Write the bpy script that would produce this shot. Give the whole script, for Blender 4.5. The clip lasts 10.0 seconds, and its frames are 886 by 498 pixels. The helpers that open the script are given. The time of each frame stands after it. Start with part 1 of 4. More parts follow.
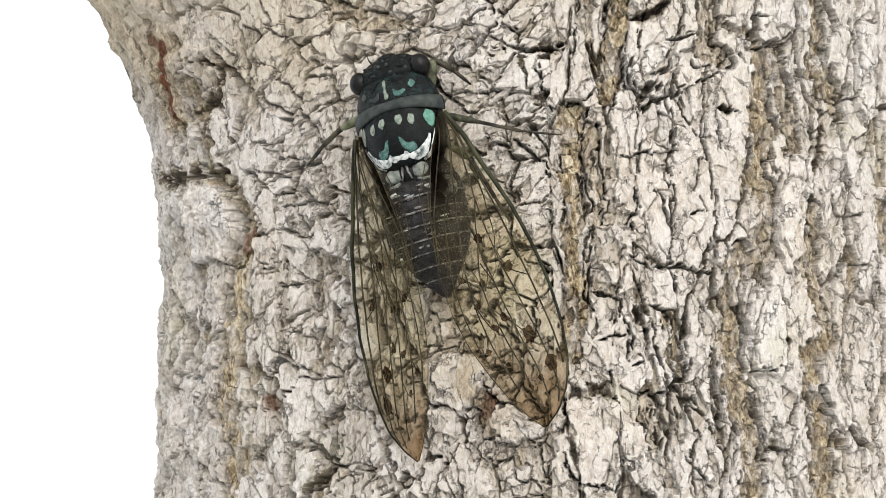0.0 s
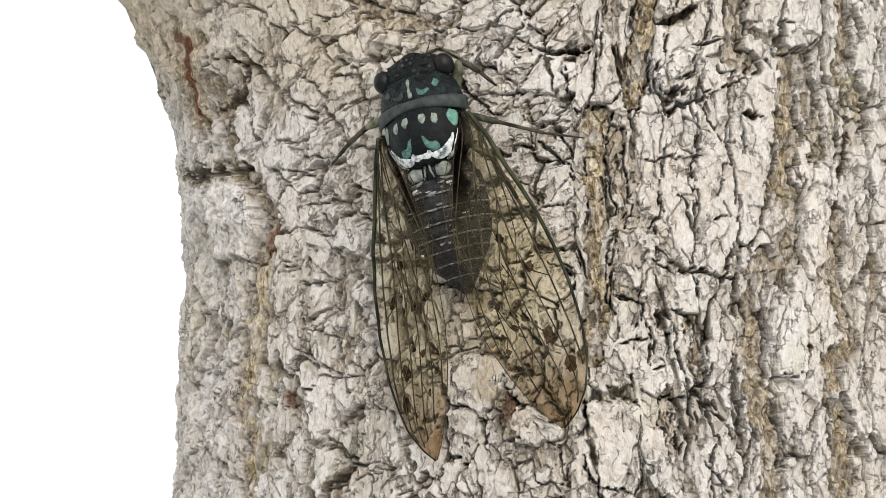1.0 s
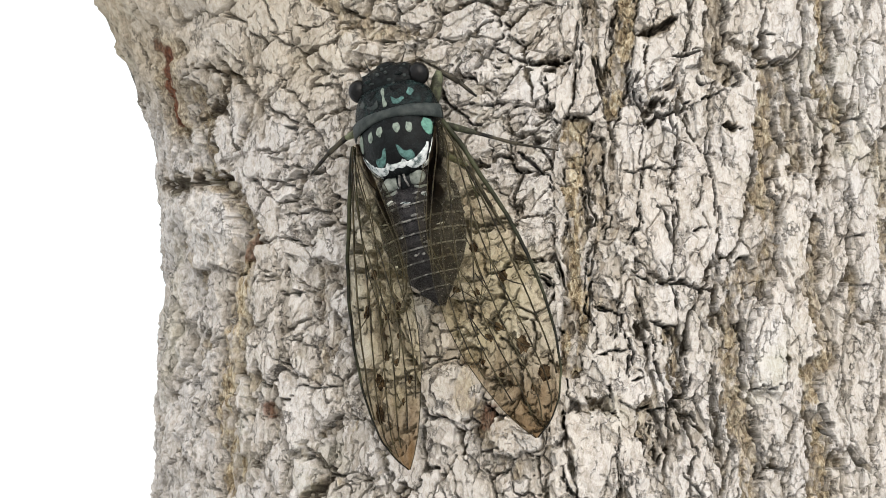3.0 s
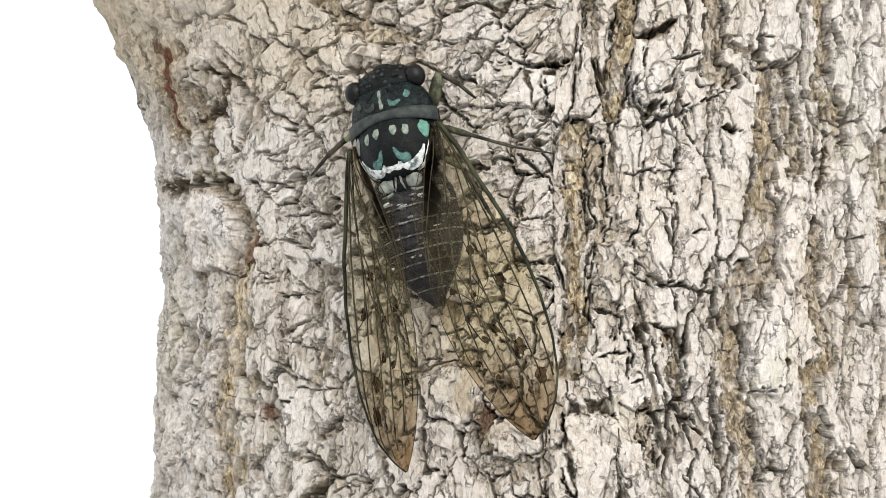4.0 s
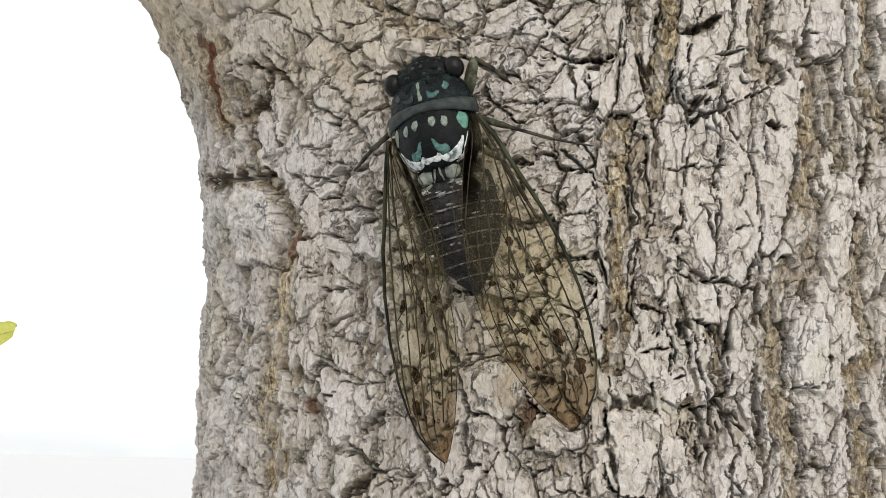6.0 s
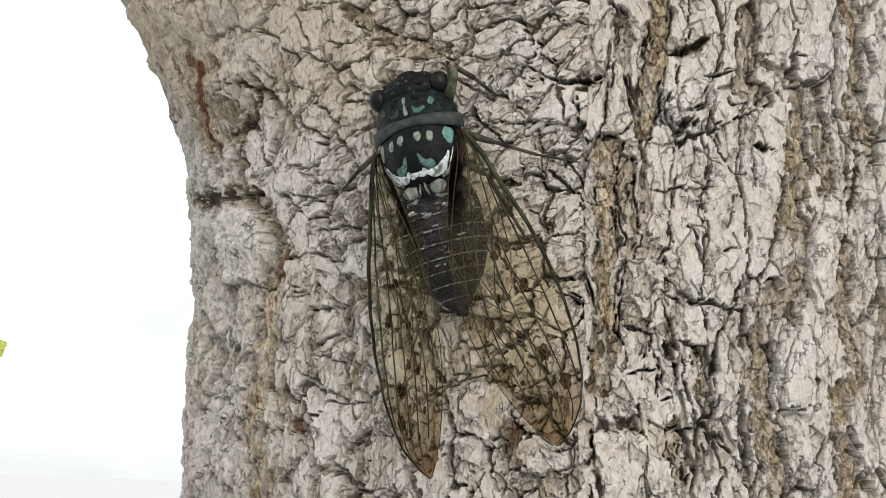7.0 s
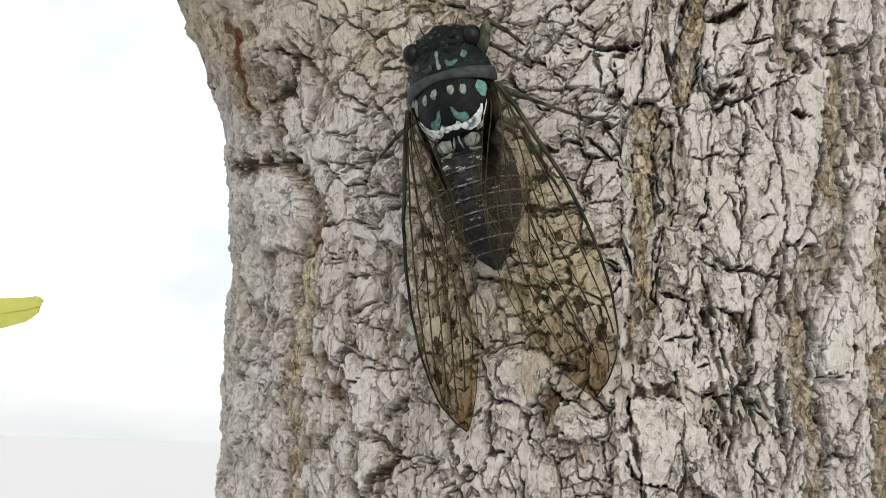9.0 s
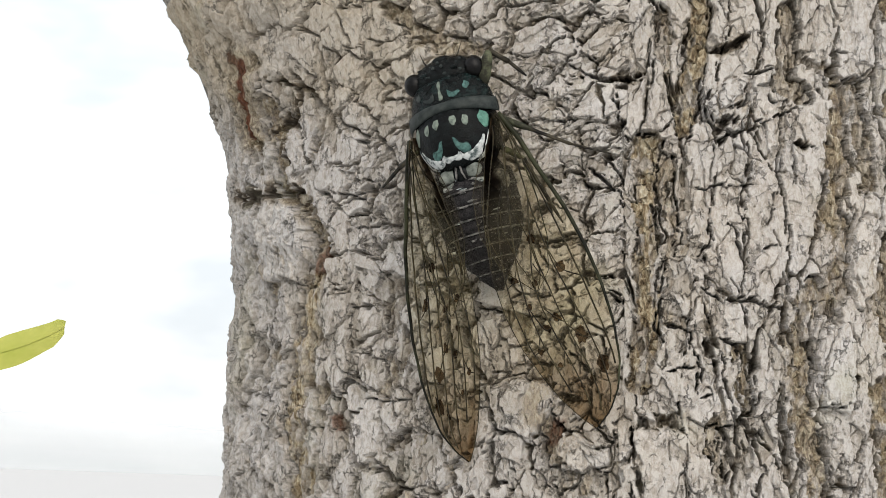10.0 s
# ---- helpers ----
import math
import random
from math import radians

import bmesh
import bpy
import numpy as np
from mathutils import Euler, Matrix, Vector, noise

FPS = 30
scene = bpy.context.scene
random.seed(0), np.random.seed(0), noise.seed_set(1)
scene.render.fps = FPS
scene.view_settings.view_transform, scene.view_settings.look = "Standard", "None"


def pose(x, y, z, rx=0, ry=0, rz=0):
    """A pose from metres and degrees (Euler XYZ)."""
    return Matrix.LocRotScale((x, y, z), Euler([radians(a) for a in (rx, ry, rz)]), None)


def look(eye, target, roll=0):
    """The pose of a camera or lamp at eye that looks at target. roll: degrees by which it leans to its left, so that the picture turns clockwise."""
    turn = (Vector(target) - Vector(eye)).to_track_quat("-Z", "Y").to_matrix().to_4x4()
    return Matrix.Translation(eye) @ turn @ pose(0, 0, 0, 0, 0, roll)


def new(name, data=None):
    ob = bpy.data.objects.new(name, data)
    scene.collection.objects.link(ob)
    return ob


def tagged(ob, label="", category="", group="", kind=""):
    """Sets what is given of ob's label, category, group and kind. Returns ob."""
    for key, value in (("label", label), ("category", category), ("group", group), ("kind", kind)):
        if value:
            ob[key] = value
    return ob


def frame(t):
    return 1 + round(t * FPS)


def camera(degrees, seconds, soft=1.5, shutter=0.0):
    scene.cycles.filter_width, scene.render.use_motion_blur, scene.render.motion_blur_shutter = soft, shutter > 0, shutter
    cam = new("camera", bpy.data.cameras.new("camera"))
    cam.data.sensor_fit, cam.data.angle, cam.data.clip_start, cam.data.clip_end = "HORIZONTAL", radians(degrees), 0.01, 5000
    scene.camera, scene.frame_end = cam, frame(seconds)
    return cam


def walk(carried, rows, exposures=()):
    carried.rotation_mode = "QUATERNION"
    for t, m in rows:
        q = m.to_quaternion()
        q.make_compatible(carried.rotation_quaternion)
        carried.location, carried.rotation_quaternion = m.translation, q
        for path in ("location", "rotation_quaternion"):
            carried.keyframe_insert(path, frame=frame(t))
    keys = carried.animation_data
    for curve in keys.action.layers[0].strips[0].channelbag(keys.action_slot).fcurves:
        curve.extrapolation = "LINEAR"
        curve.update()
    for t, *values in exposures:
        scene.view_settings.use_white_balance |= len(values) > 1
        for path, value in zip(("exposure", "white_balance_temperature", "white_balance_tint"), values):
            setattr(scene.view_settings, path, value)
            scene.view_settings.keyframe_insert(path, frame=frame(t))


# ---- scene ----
M = 0.001  # one millimetre


def view(x, y, z, yaw, pitch, roll):
    """Camera at x, y, z, turned left from +y by yaw, up by pitch, rolled (degrees)."""
    a, b = radians(yaw), radians(pitch)
    ahead = Vector((-math.sin(a) * math.cos(b), math.cos(a) * math.cos(b), math.sin(b)))
    eye = Vector((x, y, z))
    return look(eye, eye + ahead, roll)


cam = camera(20.0, 10.0, soft=0.5)
walk(cam, [
    (0.0, view(0.00000, -0.38827, 1.50000, 0.000, 4.700, 0.000)),
    (0.5, view(0.00014, -0.38801, 1.49925, 0.032, 5.104, 0.311)),
    (1.0, view(-0.00073, -0.38861, 1.49996, 0.419, 4.712, 0.994)),
    (1.5, view(-0.00051, -0.38874, 1.50036, 0.720, 4.238, 1.153)),
    (2.0, view(-0.00083, -0.38903, 1.50042, 0.579, 4.343, 1.315)),
    (2.5, view(-0.00039, -0.38853, 1.50015, 0.334, 4.688, 1.488)),
    (3.0, view(-0.00025, -0.38832, 1.49949, 0.017, 5.030, 1.209)),
    (3.2, view(-0.00025, -0.38832, 1.49949, -0.073, 5.030, 1.209)),
    (4.3, view(-0.00043, -0.38842, 1.50007, 0.080, 4.981, 1.239)),
    (4.5, view(-0.00043, -0.38842, 1.50007, 0.325, 4.929, 1.239)),
    (5.0, view(-0.00066, -0.38862, 1.50037, 0.637, 4.714, 1.224)),
    (5.5, view(-0.00125, -0.38890, 1.49994, 0.802, 4.678, 1.523)),
    (5.7, view(-0.00125, -0.38890, 1.49994, 0.840, 4.716, 1.523)),
    (6.8, view(-0.00085, -0.38861, 1.49932, 0.743, 5.401, 1.899)),
    (7.0, view(-0.00085, -0.38861, 1.49932, 0.627, 5.426, 1.899)),
    (7.5, view(-0.00097, -0.38825, 1.49913, 0.727, 5.431, 1.916)),
    (8.0, view(-0.00118, -0.38884, 1.50003, 1.158, 5.123, 1.824)),
    (8.5, view(-0.00111, -0.38918, 1.50016, 1.499, 4.662, 1.888)),
    (9.0, view(-0.00050, -0.38906, 1.50002, 1.504, 4.541, 1.963)),
    (9.5, view(-0.00047, -0.38880, 1.49965, 1.583, 4.894, 1.818)),
    (10.0, view(-0.00103, -0.38923, 1.49973, 1.515, 5.275, 1.957)),
], exposures=((0, 0.44), (0.7, 0.42), (1.5, 0.18), (2.5, 0.23), (3.2, 0.4), (4.5, 0.48), (5, 0.24), (5.5, 0.06), (7.5, -0.02), (10, -0.14)))

# ---- world and light: bright overcast day ----
SUN_ELEVATION, SUN_TURN = 38.0, 14.0  # degrees; sun stands behind the camera's right shoulder
world = bpy.data.worlds.new("overcast_sky")
scene.world = world
world.use_nodes = True
wt = world.node_tree
wt.nodes.clear()
w_out = wt.nodes.new("ShaderNodeOutputWorld")
w_bg = wt.nodes.new("ShaderNodeBackground")
w_sky = wt.nodes.new("ShaderNodeTexSky")
w_sky.sky_type = "NISHITA"
w_sky.sun_disc = False
w_sky.sun_elevation = radians(SUN_ELEVATION)
w_sky.sun_rotation = radians(180 - SUN_TURN)
w_sky.air_density, w_sky.dust_density, w_sky.ozone_density = 0.8, 6.0, 0.6
w_haze = wt.nodes.new("ShaderNodeMix")
w_haze.data_type = "RGBA"
w_haze.inputs["Factor"].default_value = 0.72
w_coord = wt.nodes.new("ShaderNodeTexCoord")
w_map = wt.nodes.new("ShaderNodeMapping")
w_map.inputs["Scale"].default_value = (14.0, 14.0, 34.0)
w_noise = wt.nodes.new("ShaderNodeTexNoise")
w_noise.inputs["Scale"].default_value, w_noise.inputs["Detail"].default_value = 1.0, 3.0
w_ramp = wt.nodes.new("ShaderNodeValToRGB")
w_ramp.color_ramp.elements[0].position, w_ramp.color_ramp.elements[1].position = 0.30, 0.58
w_ramp.color_ramp.elements[0].color, w_ramp.color_ramp.elements[1].color = (0.72, 0.76, 0.79, 1), (0.98, 0.99, 1.0, 1)
w_gain = wt.nodes.new("ShaderNodeVectorMath")
w_gain.operation = "SCALE"
w_gain.inputs["Scale"].default_value = 12.0
wt.links.new(w_coord.outputs["Generated"], w_map.inputs["Vector"])
wt.links.new(w_map.outputs["Vector"], w_noise.inputs["Vector"])
wt.links.new(w_noise.outputs["Fac"], w_ramp.inputs["Fac"])
wt.links.new(w_ramp.outputs["Color"], w_gain.inputs[0])
wt.links.new(w_gain.outputs["Vector"], w_haze.inputs["B"])
wt.links.new(w_sky.outputs["Color"], w_haze.inputs["A"])
wt.links.new(w_haze.outputs["Result"], w_bg.inputs["Color"])
w_bg.inputs["Strength"].default_value = 0.15
wt.links.new(w_bg.outputs["Background"], w_out.inputs["Surface"])

sun = new("sun", bpy.data.lights.new("sun", "SUN"))
sun.data.energy, sun.data.angle, sun.data.color = 2.0, radians(60), (1.0, 0.97, 0.92)
_e, _a = radians(SUN_ELEVATION), radians(SUN_TURN)
sun.matrix_world = look((math.sin(_a) * math.cos(_e) * 20, -math.cos(_a) * math.cos(_e) * 20, 1.5 + math.sin(_e) * 20), (0, 0, 1.5))


# ---- materials ----
class Nodes:
    """Short hand for building a node material."""

    def __init__(self, name):
        self.mat = bpy.data.materials.new(name)
        self.mat.use_nodes = True
        self.tree = self.mat.node_tree
        self.tree.nodes.clear()
        self.out = self.add("ShaderNodeOutputMaterial")
        self.coord = self.add("ShaderNodeTexCoord")

    def add(self, kind, **values):
        node = self.tree.nodes.new(kind)
        for key, value in values.items():
            node.inputs[key.replace("_", " ")].default_value = value
        return node

    def link(self, a, b):
        self.tree.links.new(a, b)

    def mapped(self, scale, source="Object"):
        node = self.add("ShaderNodeMapping")
        node.inputs["Scale"].default_value = scale
        self.link(self.coord.outputs[source], node.inputs["Vector"])
        return node.outputs["Vector"]

    def noise(self, scale, detail=4.0, rough=0.6, stretch=(1, 1, 1), distortion=0.0):
        node = self.add("ShaderNodeTexNoise", Scale=scale, Detail=detail, Roughness=rough, Distortion=distortion)
        self.link(self.mapped(stretch), node.inputs["Vector"])
        return node.outputs["Fac"]

    def ramp(self, fac, *stops):
        node = self.add("ShaderNodeValToRGB")
        el = node.color_ramp.elements
        while len(el) < len(stops):
            el.new(0.5)
        for e, (p, c) in zip(el, stops):
            e.position = p
            e.color = (*c, 1) if isinstance(c, tuple) else (c, c, c, 1)
        self.link(fac, node.inputs["Fac"])
        return node.outputs["Color"]

    def mix(self, fac, a, b, blend="MIX"):
        node = self.add("ShaderNodeMix")
        node.data_type, node.blend_type = "RGBA", blend
        for value, socket in ((fac, node.inputs["Factor"]), (a, node.inputs["A"]), (b, node.inputs["B"])):
            if isinstance(value, (int, float)):
                socket.default_value = value
            elif isinstance(value, tuple):
                socket.default_value = (*value, 1)
            else:
                self.link(value, socket)
        return node.outputs["Result"]

    def math(self, op, a, b=0.0, clamp=False):
        node = self.add("ShaderNodeMath")
        node.operation, node.use_clamp = op, clamp
        for value, socket in ((a, node.inputs[0]), (b, node.inputs[1])):
            if isinstance(value, (int, float)):
                socket.default_value = value
            else:
                self.link(value, socket)
        return node.outputs["Value"]

    def attribute(self, name):
        node = self.add("ShaderNodeAttribute")
        node.attribute_name = name
        return node.outputs["Fac"]

    def bump(self, height, distance, strength=1.0):
        node = self.add("ShaderNodeBump", Strength=strength, Distance=distance)
        self.link(height, node.inputs["Height"])
        return node.outputs["Normal"]

    def surface(self, color, rough, normal=None, **values):
        bsdf = self.add("ShaderNodeBsdfPrincipled")
        for key, value in values.items():
            bsdf.inputs[key.replace("_", " ")].default_value = value
        for value, socket in ((color, bsdf.inputs["Base Color"]), (rough, bsdf.inputs["Roughness"])):
            if isinstance(value, tuple):
                socket.default_value = (*value, 1)
            elif isinstance(value, (int, float)):
                socket.default_value = value
            else:
                self.link(value, socket)
        if normal is not None:
            self.link(normal, bsdf.inputs["Normal"])
        self.link(bsdf.outputs["BSDF"], self.out.inputs["Surface"])
        return self.mat


def bark_material():
    n = Nodes("bark")
    blotch = n.noise(60, 5, 0.65, (1, 1, 0.6))
    grain = n.noise(1000, 8, 0.8, (1, 1, 0.6), 0.8)
    fibre = n.noise(1500, 5, 0.75, (1, 1, 0.2), 0.3)
    speck = n.noise(2200, 4, 0.75)
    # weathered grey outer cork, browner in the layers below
    # the darkest stop also serves the shade painted into gaping cracks
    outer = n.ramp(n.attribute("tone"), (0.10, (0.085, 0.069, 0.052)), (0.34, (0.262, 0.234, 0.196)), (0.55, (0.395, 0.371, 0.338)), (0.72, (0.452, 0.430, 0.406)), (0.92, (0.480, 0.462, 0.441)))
    outer = n.mix(n.ramp(grain, (0.38, 0.85), (0.56, 0.0)), outer, n.mix(1.0, outer, (0.56, 0.52, 0.46), "MULTIPLY"))
    outer = n.mix(n.ramp(blotch, (0.48, 0.0), (0.72, 0.6)), outer, n.mix(1.0, outer, (1.0, 0.93, 0.82), "MULTIPLY"))
    outer = n.mix(n.math("MULTIPLY", n.attribute("warm"), 0.9), outer, n.mix(1.0, outer, (0.90, 0.82, 0.66), "MULTIPLY"))
    # hair cracks in the weathered skin
    hair = 0.0
    for scale, stretch in ((170, (1, 1, 0.5)), (380, (1, 1, 0.5))):
        wob = n.add("ShaderNodeTexNoise", Scale=scale * 1.6, Detail=4.0, Roughness=0.7)
        n.link(n.mapped((1, 1, 1)), wob.inputs["Vector"])
        bent = n.add("ShaderNodeMix")
        bent.data_type, bent.blend_type = "RGBA", "LINEAR_LIGHT"
        bent.inputs["Factor"].default_value = 0.4 / scale
        n.link(n.mapped(stretch), bent.inputs["A"])
        n.link(wob.outputs["Color"], bent.inputs["B"])
        cracks = n.add("ShaderNodeTexVoronoi", Scale=scale)
        cracks.feature = "DISTANCE_TO_EDGE"
        n.link(bent.outputs["Result"], cracks.inputs["Vector"])
        line = n.ramp(cracks.outputs["Distance"], (0.006, 1.0), (0.030, 0.0))
        line = n.math("MULTIPLY", line, n.ramp(n.noise(scale * 0.9, 3, 0.6), (0.50, 0.0), (0.58, 1.0)))
        hair = n.math("MAXIMUM", line, hair)
    outer = n.mix(n.math("MULTIPLY", hair, 0.55), outer, (0.05, 0.042, 0.034))
    # lichen film, faint green
    lichen = n.ramp(n.noise(45, 4, 0.7), (0.56, 0.0), (0.74, 0.3))
    outer = n.mix(lichen, outer, (0.30, 0.30, 0.18))
    # inner cork bared in the furrows
    shred = n.noise(700, 6, 0.75, (1, 1, 0.5), 1.2)
    inner = n.ramp(shred, (0.36, (0.05, 0.034, 0.021)), (0.45, (0.17, 0.125, 0.073)), (0.53, (0.31, 0.255, 0.165)), (0.63, (0.46, 0.42, 0.325)))
    color = n.mix(n.attribute("inner"), outer, inner)
    color = n.mix(n.attribute("resin"), color, n.ramp(fibre, (0.3, (0.025, 0.010, 0.006)), (0.7, (0.17, 0.065, 0.03))))
    color = n.mix(n.ramp(speck, (0.66, 0.0), (0.74, 0.6)), color, (0.07, 0.058, 0.048))
    h = n.math("ADD", n.math("MULTIPLY", grain, 0.25), n.math("MULTIPLY", fibre, 0.3))
    h = n.math("ADD", h, n.math("MULTIPLY", speck, 0.35))
    h = n.math("SUBTRACT", h, n.math("MULTIPLY", hair, 0.6))
    return n.surface(color, 0.9, n.bump(h, 0.0006, 1.0), Specular_IOR_Level=0.2)


def cuticle_material(name, dark, light, scale=700, rough=(0.28, 0.48), low=0.45, high=0.7, bump=0.00008, spec=0.09):
    n = Nodes(name)
    a = n.noise(scale, 5, 0.65)
    fine = n.noise(scale * 5, 3, 0.6)
    color = n.ramp(a, (low, dark), (high, light))
    r = n.ramp(fine, (0.3, rough[0]), (0.7, rough[1]))
    return n.surface(color, r, n.bump(fine, bump, 0.8), Specular_IOR_Level=spec)


def wing_material(name, dim, clear_tint):
    n = Nodes(name)
    tint = n.ramp(n.noise(130, 4, 0.6), (0.3, dim), (0.7, clear_tint))
    smoke = n.attribute("smoke")
    tint = n.mix(smoke, tint, (0.36, 0.24, 0.13))
    tint = n.mix(n.attribute("base"), tint, (0.07, 0.05, 0.035))
    clear = n.add("ShaderNodeBsdfTransparent")
    n.link(tint, clear.inputs["Color"])
    gloss = n.add("ShaderNodeBsdfGlossy", Roughness=0.22)
    n.link(n.bump(n.noise(900, 3), 0.00006, 0.7), gloss.inputs["Normal"])
    film = n.add("ShaderNodeBsdfDiffuse", Color=(0.42, 0.36, 0.22, 1))
    body = n.add("ShaderNodeMixShader")
    n.link(n.math("MULTIPLY", n.math("SUBTRACT", 1.0, n.attribute("base")), 0.012), body.inputs["Fac"])
    n.link(clear.outputs["BSDF"], body.inputs[1])
    n.link(film.outputs["BSDF"], body.inputs[2])
    fres = n.add("ShaderNodeFresnel", IOR=1.06)
    mixed = n.add("ShaderNodeMixShader")
    n.link(fres.outputs["Fac"], mixed.inputs["Fac"])
    n.link(body.outputs["Shader"], mixed.inputs[1])
    n.link(gloss.outputs["BSDF"], mixed.inputs[2])
    n.link(mixed.outputs["Shader"], n.out.inputs["Surface"])
    return n.mat


def spot_material():
    n = Nodes("wing_spot")
    clear = n.add("ShaderNodeBsdfTransparent", Color=(0.30, 0.235, 0.17, 1))
    film = n.add("ShaderNodeBsdfDiffuse", Color=(0.016, 0.011, 0.007, 1))
    mixed = n.add("ShaderNodeMixShader")
    n.link(n.ramp(n.noise(1400, 4), (0.36, 0.05), (0.62, 0.7)), mixed.inputs["Fac"])
    n.link(clear.outputs["BSDF"], mixed.inputs[1])
    n.link(film.outputs["BSDF"], mixed.inputs[2])
    n.link(mixed.outputs["Shader"], n.out.inputs["Surface"])
    return n.mat


BARK = bark_material()
BLACK = cuticle_material("black_cuticle", (0.0025, 0.003, 0.003), (0.008, 0.011, 0.011), rough=(0.1, 0.32), bump=0.0002, spec=0.08)
PRONOTUM = cuticle_material("dark_teal_cuticle", (0.002, 0.0035, 0.0035), (0.012, 0.026, 0.025), 620, (0.12, 0.4), 0.48, 0.74, bump=0.0004, spec=0.12)
COLLAR = cuticle_material("collar_cuticle", (0.014, 0.018, 0.018), (0.040, 0.046, 0.043), 900, (0.35, 0.55), 0.35, 0.65)
TEAL = cuticle_material("teal_marking", (0.016, 0.036, 0.034), (0.075, 0.150, 0.135), 1500, (0.3, 0.5), 0.32, 0.58)
SAGE = cuticle_material("sage_marking", (0.05, 0.066, 0.056), (0.175, 0.205, 0.17), 1500, (0.35, 0.55), 0.32, 0.58)
JADE = cuticle_material("jade_marking", (0.04, 0.10, 0.08), (0.11, 0.235, 0.185), 1200, (0.3, 0.5), 0.3, 0.6)
POWDER = cuticle_material("white_wax_powder", (0.06, 0.08, 0.08), (0.46, 0.48, 0.47), 1000, (0.7, 0.9), 0.36, 0.54)
CROSS = cuticle_material("pale_cruciform", (0.045, 0.052, 0.045), (0.19, 0.205, 0.18), 900, (0.35, 0.6), 0.32, 0.66)
ABDOMEN = cuticle_material("abdomen_cuticle", (0.006, 0.0055, 0.006), (0.034, 0.030, 0.030), 900, (0.12, 0.4), 0.46, 0.74, 0.0003, 0.16)
RING = cuticle_material("segment_margin", (0.03, 0.029, 0.028), (0.20, 0.195, 0.18), 1300, (0.4, 0.6), 0.42, 0.64)
EYE = cuticle_material("eye_lens", (0.004, 0.004, 0.004), (0.010, 0.009, 0.009), 500, (0.10, 0.2), spec=0.12)
LEG = cuticle_material("leg_cuticle", (0.022, 0.022, 0.015), (0.12, 0.13, 0.078), 260, (0.3, 0.5), 0.42, 0.58)
DARK_LEG = cuticle_material("dark_leg_cuticle", (0.012, 0.011, 0.010), (0.06, 0.052, 0.035), 400, (0.3, 0.5), 0.42, 0.65)
VEIN = cuticle_material("wing_vein", (0.010, 0.008, 0.005), (0.055, 0.045, 0.022), 300, (0.3, 0.5), 0.4, 0.7)
COSTA = cuticle_material("costal_vein", (0.006, 0.006, 0.004), (0.045, 0.048, 0.024), 120, (0.28, 0.45), 0.45, 0.7)
WING = wing_material("wing_membrane", (0.88, 0.85, 0.71), (0.96, 0.94, 0.85))
HIND_WING = wing_material("hind_wing_membrane", (0.93, 0.91, 0.86), (0.98, 0.97, 0.94))
SPOT = spot_material()


def leaf_material():
    n = Nodes("yellow_green_leaf")
    color = n.ramp(n.noise(160, 3), (0.3, (0.44, 0.47, 0.08)), (0.7, (0.56, 0.56, 0.13)))
    mat = n.surface(color, 0.5, n.bump(n.noise(700, 3), 0.0001, 0.6))
    bsdf = n.out.inputs["Surface"].links[0].from_node
    trans = n.add("ShaderNodeBsdfTranslucent")
    n.link(color, trans.inputs["Color"])
    mixed = n.add("ShaderNodeMixShader", Fac=0.5)
    n.link(bsdf.outputs["BSDF"], mixed.inputs[1])
    n.link(trans.outputs["BSDF"], mixed.inputs[2])
    n.link(mixed.outputs["Shader"], n.out.inputs["Surface"])
    return mat


LEAF = leaf_material()


def ground_material():
    n = Nodes("pale_gravel")
    a = n.noise(3.0, 6, 0.7)
    b = n.noise(90, 4, 0.7)
    color = n.mix(0.5, n.ramp(a, (0.3, (0.48, 0.48, 0.47)), (0.7, (0.56, 0.56, 0.56))), n.ramp(b, (0.3, (0.38, 0.38, 0.37)), (0.7, (0.52, 0.52, 0.52))))
    return n.surface(color, 0.9, n.bump(b, 0.004, 0.6))


GROUND = ground_material()

# ---- mesh helpers ----
def link_mesh(name, verts, faces, material, parent=None, label="", smooth=True):
    """A mesh object from arrays of vertices (metres) and faces."""
    me = bpy.data.meshes.new(name)
    me.from_pydata([tuple(v) for v in verts], [], [tuple(f) for f in faces])
    me.materials.append(material)
    if smooth:
        me.polygons.foreach_set("use_smooth", [True] * len(me.polygons))
    me.update()
    ob = new(name, me)
    ob.parent = parent
    return tagged(ob, label)


def quad_mesh(name, verts, quads, material, parent=None, fields=(), smooth=True):
    """A large mesh of quads from numpy arrays, with per-vertex float fields."""
    me = bpy.data.meshes.new(name)
    k = len(quads)
    me.vertices.add(len(verts))
    me.vertices.foreach_set("co", np.ascontiguousarray(verts, np.float32).ravel())
    me.loops.add(4 * k)
    me.loops.foreach_set("vertex_index", np.ascontiguousarray(quads, np.int32).ravel())
    me.polygons.add(k)
    me.polygons.foreach_set("loop_start", np.arange(0, 4 * k, 4, dtype=np.int32))
    me.polygons.foreach_set("use_smooth", np.full(k, smooth))
    for field, values in fields:
        me.attributes.new(field, "FLOAT", "POINT").data.foreach_set("value", np.ascontiguousarray(values, np.float32))
    me.materials.append(material)
    me.update(calc_edges=True)
    ob = new(name, me)
    ob.parent = parent
    return ob


